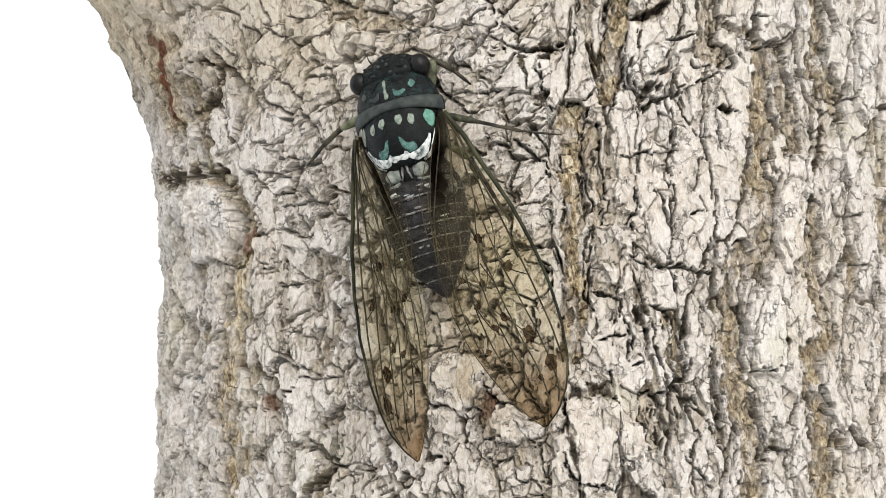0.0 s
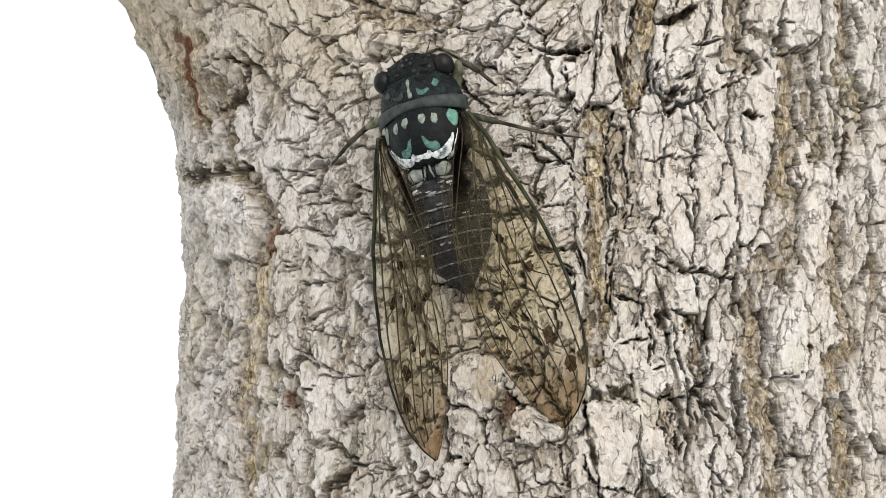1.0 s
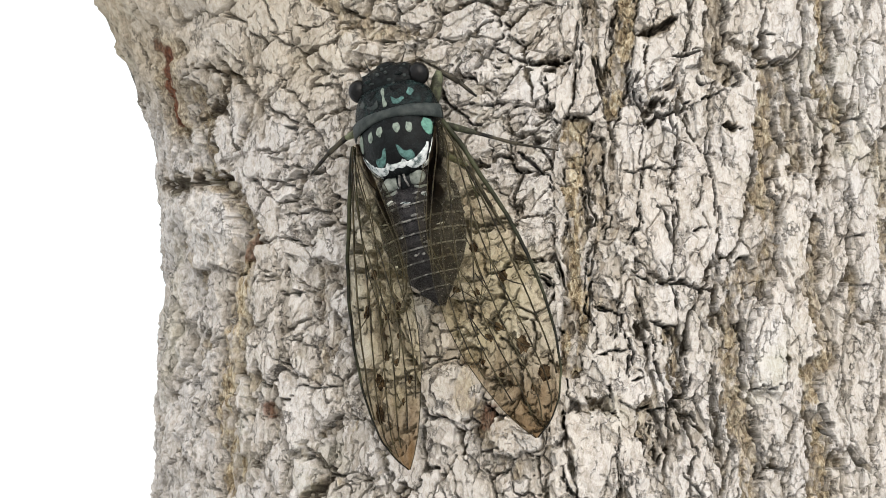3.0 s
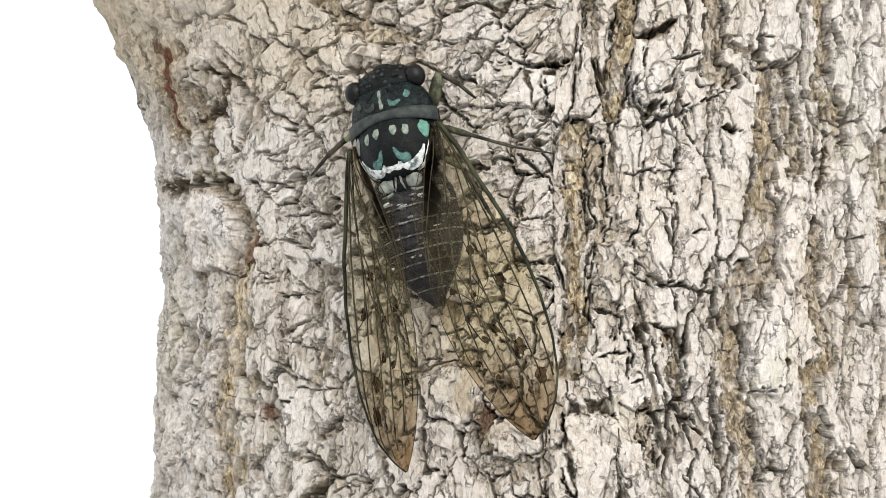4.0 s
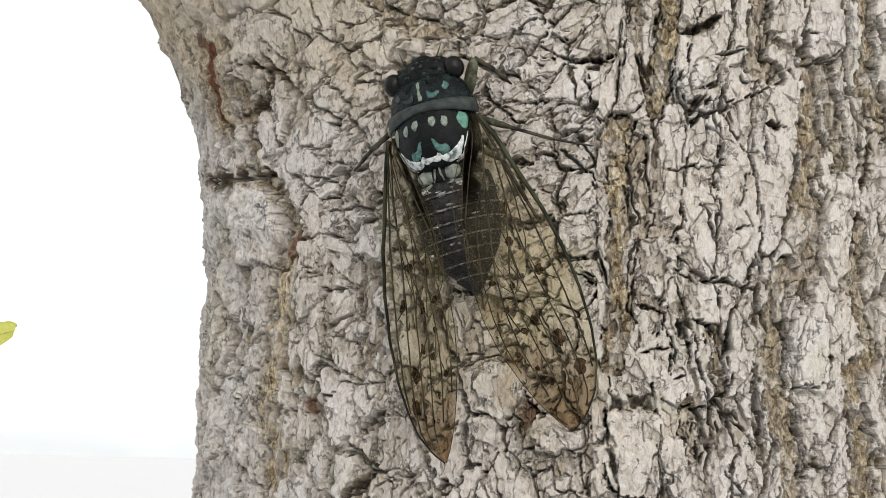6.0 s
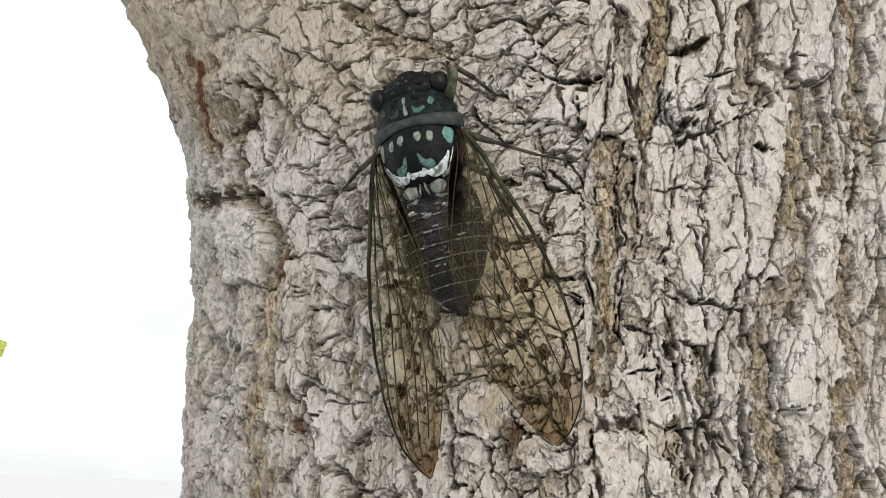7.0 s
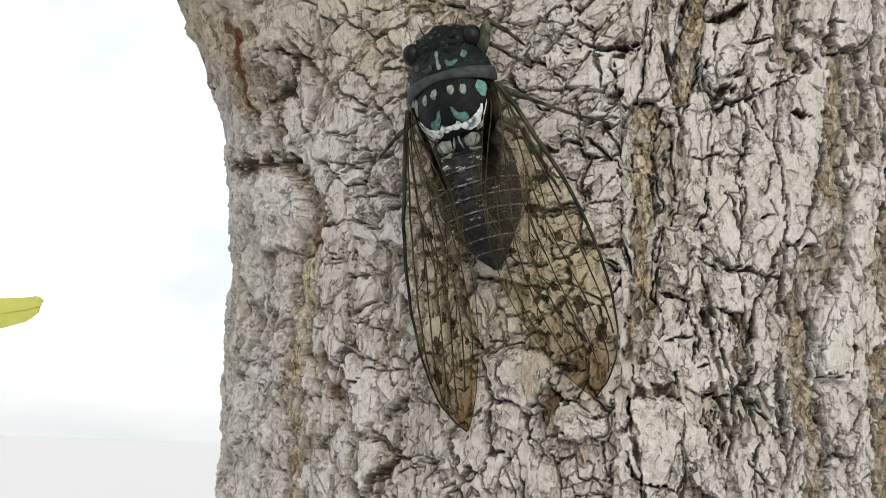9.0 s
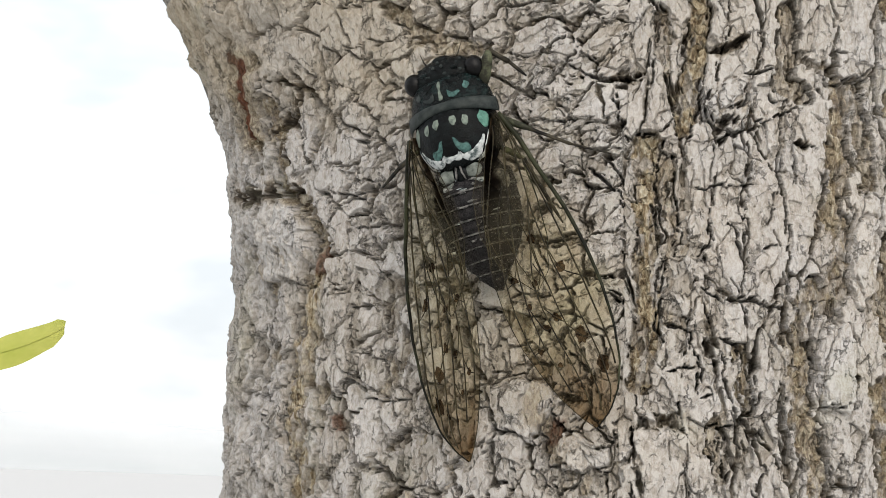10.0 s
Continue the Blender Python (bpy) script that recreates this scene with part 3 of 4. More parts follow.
    n = 4.0 * fbm(wu * 0.14 + 40, wz * 0.07, 91, 4, 0.55)
    face = face + 0.16 * (np.floor(n) + step(0.0, 0.08, n - np.floor(n)) - 2.0)
    face = face - 0.58 * lost_a - 0.36 * lost_b
    tilt = 0.10 * ((a1 - 0.5) * au * 2.9 + (a2 - 0.65) * az * 3.2) + 0.20 * ((b1 - 0.5) * bu + (b2 - 0.65) * bz) * (0.25 + lost_a)
    face = face + calm * tilt + 0.22 * grain + 0.08 * fibres + 0.16 * (fbm(u * 0.8, z * 0.45, 117, 4, 0.65) - 0.5)
    # splits between chips
    split_a = (1 - step(0.05, 0.13, du * 2.9)) * step(0.60, 0.70, ids(pair_a, 14) - 0.12 * upper) * step(0.36, 0.50, patchy + 0.12 * lost_a)
    split_b = (1 - step(0.04, 0.11, db * 1.3)) * step(0.62, 0.72, ids(pair_b, 15)) * np.maximum(lost_a, worn)
    face = face - calm * (1.3 * split_a + 0.8 * split_b)
    # torn cork on the bottom of strips and joints
    low = -1.5 + 1.0 * crumb + 0.5 * fibres + 0.35 * grain - 0.6 * split_b + 2.6 * (fbm(u * 0.55, z * 0.32, 123, 4, 0.6) - 0.5)
    h = face * top + np.minimum(low, face - 0.25) * (1 - top)
    slit = (1 - step(0.07, 0.19, d)) * step(0.22, 0.34, joint) * step(0.30, 0.42, open_)
    h = h - 3.0 * slit * top
    # deep gaps under the rims
    under = (step(-0.34, -0.28, edge) * (1 - step(-0.03, 0.0, edge))) * step(0.44, 0.54, fbm(u * 0.3, z * 0.22, 67, 3)) * (floor_on < 0.5)
    h = h - 2.2 * under - 1.7 * gap
    h = h + 1.8 * (fbm(u * 0.07, z * 0.028, 101, 2) - 0.5)
    tone = 0.74 + 0.08 * (r2 - 0.5) + 0.08 * (a2 - 0.5) - 0.13 * lost_a - 0.09 * lost_b - 0.3 * (patchy - 0.5)
    tone = tone * top + np.clip(0.46 + 0.35 * crumb + 0.3 * fibres, 0.05, 0.75) * (1 - top)
    for cu, cz, ru, rz, rise in PLATES:
        e = (np.abs((wu - cu) / ru) ** 3 + np.abs((wz - cz) / rz) ** 3) ** 0.33
        on = 1 - step(0.94, 1.0, e)
        h = h * (1 - on) + (rise + 0.7 * h.clip(-1.0, 0.5)) * on - 1.6 * np.exp(-((e - 1.05) / 0.05) ** 2) * fbm(u * 0.3, z * 0.3, 137, 2)
        tone = tone * (1 - 0.6 * on) + 0.66 * on
    width = np.clip(0.16 + 1.0 * (fbm(u * 0.6, z * 0.6, 171, 4) - 0.47), 0.04, 0.26)
    jag_u, jag_z = 0.8 * (b1 - 0.5) + 0.8 * rag_u, 0.8 * (b2 - 0.5) + 0.8 * rag_z
    width = width * (1 + 0.8 * step(-58, -80, u))
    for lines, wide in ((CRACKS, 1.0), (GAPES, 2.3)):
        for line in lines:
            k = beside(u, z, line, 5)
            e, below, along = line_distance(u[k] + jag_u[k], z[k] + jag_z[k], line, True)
            taper = 1 - 0.75 * np.abs(2 * along - 1) ** 3
            # the bark under the crack lies lower than the lip above it
            h[k] = h[k] + np.where(below, -0.65 * np.exp(-e / 1.1), 0.12 * np.exp(-e / 0.8)) * taper
            e = e / (wide * width[k] * taper)
            h[k] = h[k] - 2.6 * (1 - step(0.6, 1.0, e))
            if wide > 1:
                # shade of the gap painted into the tone, reaching past its edges
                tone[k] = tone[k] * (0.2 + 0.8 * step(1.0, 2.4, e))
    e = line_distance(0.55 * (u + 0.6 * jag_u), z, [(0.55 * a, b) for a, b in RESIN]) + 0.35 * ragged
    h = h * (0.3 + 0.7 * step(0.8, 1.8, e)) - 0.4 * (1 - step(0.5, 1.3, e))
    resin = 1 - step(0.8, 1.3, e + 0.02 * (44 - z).clip(0, 20))
    for line in RESIN_SPOTS:
        g = line_distance(0.7 * (u + jag_u), z, [(0.7 * a, b) for a, b in line]) + 0.4 * ragged
        resin = np.maximum(resin, 0.75 * (1 - step(0.4, 1.2, g)))
    inner = ochre_on * step(0.34, 0.52, fbm(u * 0.7, z * 0.3, 161, 4, 0.6))
    inner = np.maximum(inner, 0.75 * (1 - step(1.6, 4.5, e)) * step(0.4, 0.6, patchy + 0.15 * a1))
    inner = np.maximum(inner, 0.5 * step(0.54, 0.68, fbm(u * 0.4, z * 0.16, 181, 4, 0.6)) * (1 - top))
    warm = np.clip(0.75 * young + 0.9 * (fbm(u * 0.05, z * 0.05, 191, 3) - 0.5), 0, 1)
    # weathered rounder on the far flank
    flank = step(-62, -84, u)
    h = h * (1 - 0.2 * flank) + 3.4 * flank * (fbm(u * 0.12, z * 0.20, 223, 5, 0.62) - 0.5)
    h = eased(h, 0.10) * (1 - flank) + eased(h, 0.25) * flank
    tone = eased(tone, 0.12)
    return h, np.clip(tone, 0, 1), inner, resin, warm, cell


# how far the flank swells towards the limb that parts above (height, swell in millimetres)
FLARE_Z = (-40, -24, -10, 6, 12, 17, 22, 27, 33, 37, 43, 48, 53, 80, 130, 420)
FLARE = (0.5, 0.5, 0.3, 0.5, 0.9, 1.5, 2.0, 2.7, 4.0, 5.7, 8.0, 10.6, 13.3, 26, 40, 46)


def trunk_point(u, z, h):
    """World place of the bark at u, z (millimetres) with relief h (millimetres)."""
    th = u * M / TRUNK_R
    lobe = np.exp(-((th + 1.50) / 0.80) ** 2)
    flare = np.interp(z, FLARE_Z, FLARE) * lobe
    root = 14.0 * np.exp(-np.maximum(z + 1530, 0) / 160.0)
    r = TRUNK_R + (h + flare + root) * M
    return np.stack([TRUNK_X + r * np.sin(th), TRUNK_R - r * np.cos(th), BARK_Z + z * M], -1)


def grid_quads(rows, cols):
    k = np.arange(rows * cols).reshape(rows, cols)
    return np.stack([k[:-1, :-1], k[:-1, 1:], k[1:, 1:], k[1:, :-1]], -1).reshape(-1, 4)


def build_tree():
    tree = tagged(new("tree_trunk"), "rough grey-brown tree trunk with cracked flaking bark and ochre furrows", "tree")
    # the near stretch of bark, split into its plates
    pitch = 0.12
    u = np.concatenate([np.arange(-126.0, -78.0, pitch * 1.3), np.arange(-78.0, 54.0, pitch)])
    z = np.arange(-47.0, 58.0, pitch)
    uu, zz = np.meshgrid(u, z)
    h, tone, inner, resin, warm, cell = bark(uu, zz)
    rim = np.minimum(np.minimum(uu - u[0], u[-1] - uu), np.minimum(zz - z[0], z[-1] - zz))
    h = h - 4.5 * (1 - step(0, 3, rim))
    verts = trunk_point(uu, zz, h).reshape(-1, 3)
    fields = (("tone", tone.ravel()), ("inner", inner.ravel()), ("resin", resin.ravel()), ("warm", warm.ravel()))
    quads = grid_quads(*uu.shape)
    of = cell.ravel()[quads[:, 0]]
    mids = zz.ravel()[quads[:, 0]] ** 2 + (uu.ravel()[quads[:, 0]] + 15) ** 2 * 0.6
    names, index, counts = np.unique(of, return_inverse=True, return_counts=True)
    near = np.argsort(np.bincount(index, mids) / counts)
    picked = set(near[:300].tolist())
    order = np.argsort(index, kind="stable")
    ends = np.cumsum(counts)
    rest = []
    for k in range(len(names)):
        own = quads[order[ends[k] - counts[k]:ends[k]]]
        if k not in picked or len(own) < 60:
            rest.append(own)
            continue
        used, local = np.unique(own, return_inverse=True)
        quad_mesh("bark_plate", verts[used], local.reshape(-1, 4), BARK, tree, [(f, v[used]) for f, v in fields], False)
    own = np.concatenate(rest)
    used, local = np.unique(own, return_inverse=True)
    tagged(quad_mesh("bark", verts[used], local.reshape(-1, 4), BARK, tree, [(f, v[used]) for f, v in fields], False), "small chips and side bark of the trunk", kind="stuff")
    # the whole trunk from the ground to the fork, a little below the plates where they lie on it
    u = np.linspace(-math.pi, math.pi, 221) * TRUNK_R / M - 37.0
    z = np.concatenate([np.arange(-1560.0, -60.0, 9.0), np.arange(-60.0, 72.0, 4.0), np.arange(72.0, 420.0, 9.0)])
    uu, zz = np.meshgrid(u, z)
    tilt = 2.6 * (fbm(uu * 0.09, zz * 0.03, 7, 3) - 0.5) + 1.6 * (fbm(uu * 0.3, zz * 0.1, 8, 3) - 0.5)
    inside = step(0, 3, np.minimum(np.minimum(uu + 126, 54 - uu), np.minimum(zz + 47, 58 - zz)))
    verts = trunk_point(uu, zz, tilt - 5.5 * inside)
    verts[:, -1] = verts[:, 0]
    quad_mesh("trunk", verts.reshape(-1, 3), grid_quads(*uu.shape), BARK, tree, [("tone", (0.5 + 0 * uu).ravel()), ("inner", (0 * uu).ravel()), ("resin", (0 * uu).ravel())])
    # the two limbs above the fork, out of view
    for name, base, way, radius in (("limb", (0.026, 0.078, 1.90), (0.05, 0.03, 1.0), 0.074), ("limb", (-0.030, 0.078, 1.92), (-0.55, 0.05, 0.9), 0.056)):
        b, w = Vector(base), Vector(way).normalized()
        rings = []
        for k in range(15):
            c = b + w * (0.09 * k) + Vector((0, 0, 0.004 * k * k * 0.3))
            r = radius * (1 - 0.045 * k)
            side = w.cross(Vector((0, 1, 0))).normalized()
            fwd = side.cross(w)
            rings.append([tuple(c + (r * (1 + 0.05 * noise.noise(Vector((math.cos(a) * 3, math.sin(a) * 3, k * 0.8))))) * (math.cos(a) * side + math.sin(a) * fwd)) for a in (2 * math.pi * j / 24 for j in range(24))])
        v, f = loft(rings)
        link_mesh(name, v, f, BARK, tree)
    return tree


tree = build_tree()


# ---- ground and distance ----
def build_setting():
    n = 90
    r = np.concatenate([[0.0], np.geomspace(0.4, 4000, n)])
    a = np.linspace(0, 2 * math.pi, 97)[:-1]
    rr, aa = np.meshgrid(r, a, indexing="ij")
    x, y = rr * np.cos(aa), rr * np.sin(aa)
    h = np.where(rr < 60, 0.02 * (fbm(np.clip(x, -60, 60) * 1.5, np.clip(y, -60, 60) * 1.5, 5, 3) - 0.5), 0)
    verts = np.stack([x, y, h - 0.01], -1).reshape(-1, 3)
    k = np.arange(rr.size).reshape(rr.shape)
    k2 = np.roll(k, -1, 1)
    quads = np.stack([k[:-1], k[1:], k2[1:], k2[:-1]], -1).reshape(-1, 4)
    tagged(quad_mesh("ground", verts, quads, GROUND), "pale gravel ground, blown out by daylight", "ground", kind="structure")


build_setting()


def build_backdrop():
    """A wooded ridge far off, all round, painted hazy: pale, fading into the bright sky."""
    n = Nodes("painted_haze")
    # paleness of distant air put into the ridge's own colour
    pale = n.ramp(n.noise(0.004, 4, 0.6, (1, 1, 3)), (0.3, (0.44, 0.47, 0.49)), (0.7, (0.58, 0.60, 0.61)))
    body = n.add("ShaderNodeBsdfDiffuse")
    n.link(pale, body.inputs["Color"])
    clear = n.add("ShaderNodeBsdfTransparent")
    mixed = n.add("ShaderNodeMixShader")
    n.link(n.attribute("fade"), mixed.inputs["Fac"])
    n.link(body.outputs["BSDF"], mixed.inputs[1])
    n.link(clear.outputs["BSDF"], mixed.inputs[2])
    n.link(mixed.outputs["Shader"], n.out.inputs["Surface"])
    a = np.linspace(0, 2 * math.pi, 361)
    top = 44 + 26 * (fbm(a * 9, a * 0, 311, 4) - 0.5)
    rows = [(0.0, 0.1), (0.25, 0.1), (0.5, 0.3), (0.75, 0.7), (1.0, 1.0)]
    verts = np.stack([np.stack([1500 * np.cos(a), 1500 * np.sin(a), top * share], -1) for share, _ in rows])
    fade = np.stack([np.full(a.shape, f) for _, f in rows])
    tagged(quad_mesh("backdrop", verts.reshape(-1, 3), grid_quads(len(rows), len(a)), n.mat, None, [("fade", fade.ravel())]), "ridge on the horizon, painted pale and hazy", "backdrop", kind="structure")


build_backdrop()


# ---- the cicada ----
# its own space: x across, y towards the head, z away from the bark, origin under the collar
def part(name, shape, material, parent, label=""):
    return link_mesh(name, shape[0], shape[1], material, parent, label)


def ball(cx, cy, cz, rx, ry, rz, rows=12, n=20):
    rings = []
    for i in range(rows + 1):
        t = math.pi * min(max(i / rows, 0.02), 0.98)
        rings.append([((cx + rx * math.sin(t) * math.cos(a)) * M, (cy + ry * math.cos(t)) * M, (cz + rz * math.sin(t) * math.sin(a)) * M) for a in (2 * math.pi * k / n for k in range(n))])
    return loft(rings)


# cross sections of the thorax: y, half width, top, bottom, height of the widest line
PRONOTUM_RINGS = ((6.2, 4.4, 8.2, 2.0, 5.4), (5.8, 5.3, 8.7, 1.6, 5.4), (4.6, 6.1, 9.3, 1.4, 5.4), (3.4, 6.6, 9.6, 1.3, 5.3), (2.0, 6.9, 9.7, 1.2, 5.2), (1.2, 6.9, 9.6, 1.2, 5.2))
MESO_RINGS = ((1.7, 6.1, 9.3, 1.2, 5.0), (0.5, 6.6, 10.1, 1.2, 5.0), (-1.8, 6.9, 10.9, 1.2, 5.0), (-4.4, 6.8, 11.1, 1.2, 5.0), (-6.2, 6.2, 10.8, 1.3, 5.0), (-7.6, 5.2, 10.0, 1.5, 5.0), (-8.6, 4.2, 9.0, 1.8, 5.0))


def shell_z(rings, x, y):
    """Height of the lofted shell above (x, y), in millimetres."""
    rows = sorted(rings)
    y = min(max(y, rows[0][0]), rows[-1][0])
    for a, b in zip(rows[:-1], rows[1:]):
        if a[0] <= y <= b[0]:
            t = (y - a[0]) / (b[0] - a[0])
            rx, top, mid = (a[i] + (b[i] - a[i]) * t for i in (1, 2, 4))
            return mid + (top - mid) * math.sqrt(max(0.0, 1 - (x / rx) ** 2))
    return 0.0


def patch(rings, outline, lift=0.05, steps=5):
    """A thin marking that lies on the shell: concentric rings from the outline to its middle, and a rim below."""
    pts = smooth_line([(x, y, 0) for x, y in outline] + [(*outline[0], 0)], 7)[:-1]
    for p in pts:
        p.x, p.y = p.x + 0.11 * noise.noise(Vector((p.x * 2.3, p.y * 2.3, 1.0))), p.y + 0.11 * noise.noise(Vector((p.x * 2.3, p.y * 2.3, 7.0)))
    cx, cy = sum(p.x for p in pts) / len(pts), sum(p.y for p in pts) / len(pts)
    out = [[(p.x * M, p.y * M, (shell_z(rings, p.x, p.y) - 0.08) * M) for p in pts]]
    for k in range(steps):
        t = k / steps
        out.append([((p.x + (cx - p.x) * t) * M, (p.y + (cy - p.y) * t) * M, (shell_z(rings, p.x + (cx - p.x) * t, p.y + (cy - p.y) * t) + lift) * M) for p in pts])
    return loft(out)


def band(rings, path, lift=0.07):
    """A thin raised band on the shell along a path of x, y and half width (millimetres)."""
    line = smooth_line(path, 8)
    out = []
    for i, p in enumerate(line):
        d = line[min(i + 1, len(line) - 1)] - line[max(i - 1, 0)]
        side = Vector((-d.y, d.x)).normalized()
        row = []
        for w, up in ((-1, -0.1), (-0.85, lift * 0.7), (-0.3, lift), (0.3, lift), (0.85, lift * 0.7), (1, -0.1)):
            wob = w * (max(p.z, 0.05) + 0.10 * noise.noise(Vector((p.x * 2.5, p.y * 2.5, w))))
            x, y = p.x + side.x * wob, p.y + side.y * wob
            row.append((x * M, y * M, (shell_z(rings, x, y) + up) * M))
        out.append(row + [(c[0], c[1], c[2] - 0.25 * M) for c in (row[4], row[1])])
    return loft(out)


def build_thorax(cicada):
    head = part("head", loft([oval(*row) for row in ((9.7, 2.0, 5.8, 3.2, 4.6), (9.5, 3.3, 6.8, 2.6, 4.8), (8.8, 4.4, 7.6, 2.0, 5.0), (7.6, 5.0, 8.3, 1.8, 5.2), (6.2, 5.1, 8.5, 1.8, 5.3), (5.6, 4.4, 8.2, 2.0, 5.3))]), BLACK, cicada, "black head with fine greenish marks")
    part("frons", ball(0, 9.3, 5.4, 1.9, 1.0, 1.7), BLACK, head)
    for s in (-1, 1):
        part("eye", ball(5.15 * s, 6.9, 5.9, 1.7, 1.85, 1.65), EYE, cicada, "glossy black-brown compound eye")
        part("antenna", tube([(2.6 * s, 9.4, 5.6), (3.0 * s, 10.1, 5.5), (3.4 * s, 11.2, 5.0), (3.7 * s, 12.0, 4.6)], [0.22, 0.12, 0.06, 0.04], 6), DARK_LEG, cicada)
        part("ocellus", ball(0.7 * s, 8.0, 8.3, 0.28, 0.28, 0.22, 6, 8), COLLAR, head)
        part("head_mark", ball(2.5 * s, 7.4, 7.95, 0.8, 0.35, 0.25, 6, 10), PRONOTUM, head)
    for k in range(26):
        a, b = random.uniform(-4.2, 4.2), random.uniform(5.9, 9.0)
        top = 5.2 + 3.2 * math.sqrt(max(0.05, 1 - (a / 5.2) ** 2)) - 0.28 * max(0, b - 6.6) ** 1.6
        part("wart", ball(a, b, top - 0.05, random.uniform(0.18, 0.42), random.uniform(0.15, 0.3), 0.2, 5, 8), random.choice((BLACK, BLACK, COLLAR)), head)
    part("ocellus", ball(0, 8.8, 7.75, 0.26, 0.26, 0.2, 6, 8), COLLAR, head)
    pron = part("pronotum", loft([oval(*row) for row in PRONOTUM_RINGS]), PRONOTUM, cicada, "dark teal pronotum with pale markings")
    part("marking", patch(PRONOTUM_RINGS, ((-0.15, 5.58), (0.18, 5.10), (0.12, 3.82), (0.35, 2.62), (0.0, 2.30), (-0.35, 2.62), (-0.28, 3.98), (-0.42, 5.10)), 0.05), SAGE, pron, "pale grey stripe")
    for s in (-1, 1):
        part("marking", patch(PRONOTUM_RINGS, ((1.2 * s, 3.82), (1.9 * s, 3.18), (3.0 * s, 3.26), (3.0 * s, 2.86), (2.2 * s, 2.38), (1.3 * s, 2.62))), TEAL if s > 0 else COLLAR, pron, "teal streak")
        part("marking", patch(PRONOTUM_RINGS, ((3.9 * s, 4.62), (4.5 * s, 4.22), (4.4 * s, 3.50), (3.9 * s, 3.26), (3.6 * s, 3.82))), TEAL if s > 0 else COLLAR, pron, "teal spot")
        part("marking", patch(PRONOTUM_RINGS, ((1.0 * s, 5.58), (2.4 * s, 5.34), (2.9 * s, 4.78), (2.0 * s, 4.86)), 0.04), BLACK, pron)
        part("fold", tube([(1.3 * s, 5.3, 9.0), (2.2 * s, 4.4, 9.0), (3.8 * s, 2.8, 8.3), (5.0 * s, 2.4, 7.6)], [0.16, 0.22, 0.22, 0.16], 6), BLACK, pron)
    # the collar: a bowed flat band that overhangs the shoulders
    rings = []
    for k in range(25):
        x = -7.5 + 15.0 * k / 24
        e = min(1.0, abs(x) / 7.6)
        zc = 5.0 + 5.1 * math.sqrt(max(0.0, 1 - e ** 2.2))
        bow = 1.15 - 1.0 * e ** 2
        wid = 0.72 + 0.45 * e
        rings.append([(x * M, (bow + wid * dy) * M, (zc + dz) * M) for dy, dz in ((1.0, -0.25), (0.85, 0.10), (0.2, 0.24), (-0.5, 0.26), (-0.95, 0.10), (-1.05, -0.25), (-0.6, -0.7), (0.6, -0.7))])
    part("collar", loft(rings), COLLAR, cicada, "grey-green collar band across the thorax")
    meso = part("mesonotum", loft([oval(*row) for row in MESO_RINGS]), BLACK, cicada, "glossy black mesonotum with teal and sage markings")
    for s in (-1, 1):
        part("marking", patch(MESO_RINGS, ((1.0 * s, -0.7), (1.8 * s, -0.8), (2.0 * s, -1.7), (1.4 * s, -2.3), (0.9 * s, -1.5))), SAGE, meso, "sage spot")
        part("marking", patch(MESO_RINGS, ((3.0 * s, -0.9), (3.6 * s, -1.2), (3.7 * s, -2.3), (3.2 * s, -2.7), (2.8 * s, -1.8))), SAGE, meso, "sage spot")
        part("marking", patch(MESO_RINGS, ((5.3 * s, -0.6), (6.1 * s, -1.2), (6.3 * s, -2.8), (5.6 * s, -3.5), (5.0 * s, -2.0))), JADE if s > 0 else SAGE, meso, "jade green shoulder spot" if s > 0 else "sage shoulder spot")
        part("marking", patch(MESO_RINGS, ((0.9 * s, -4.2), (1.3 * s, -4.4), (2.0 * s, -5.4), (3.0 * s, -5.5), (3.1 * s, -6.6), (2.0 * s, -6.8), (1.2 * s, -5.8))), TEAL, meso, "teal hook mark")
        part("wax_rim", band(MESO_RINGS, ((1.45 * s, -6.6, 0.08), (1.8 * s, -7.3, 0.42), (2.7 * s, -7.4, 0.68), (3.8 * s, -6.9, 0.58), (4.7 * s, -5.8, 0.34), (5.3 * s, -4.6, 0.1))), POWDER, meso, "white powdery lobe")
        part("wax_line", band(MESO_RINGS, ((3.3 * s, -8.2, 0.10), (4.7 * s, -7.1, 0.18), (5.6 * s, -5.4, 0.2), (6.2 * s, -3.6, 0.17), (6.45 * s, -2.2, 0.08))), POWDER, meso, "white powdery edge line")
    part("wax_rim", band(MESO_RINGS, ((-1.3, -6.5, 0.08), (-1.0, -7.25, 0.5), (0.0, -7.2, 0.34), (1.0, -7.25, 0.5), (1.3, -6.5, 0.08))), POWDER, meso, "white powdery lobe")
    # cruciform elevation behind it: two pale pads on a dark saddle, and short hind arms
    cross = part("cruciform", ball(0, -9.4, 7.2, 2.0, 1.9, 1.7), BLACK, cicada, "dark saddle with pale grey-green pads")
    for s in (-1, 1):
        part("cross_pad", ball(2.2 * s, -9.4, 8.3, 1.5, 1.1, 0.4), CROSS, cross, "pale grey-green pad")
        part("cross_arm", tube([(1.5 * s, -10.6, 8.2), (2.4 * s, -11.0, 8.1), (3.6 * s, -10.9, 7.8)], [0.2, 0.3, 0.15], 8), CROSS, cross, "pale waxy arm")
        part("cross_ridge", tube([(0.35 * s, -8.4, 8.9), (0.5 * s, -9.4, 9.0), (0.8 * s, -10.6, 8.7)], [0.2, 0.18, 0.12], 7), RING, cross)
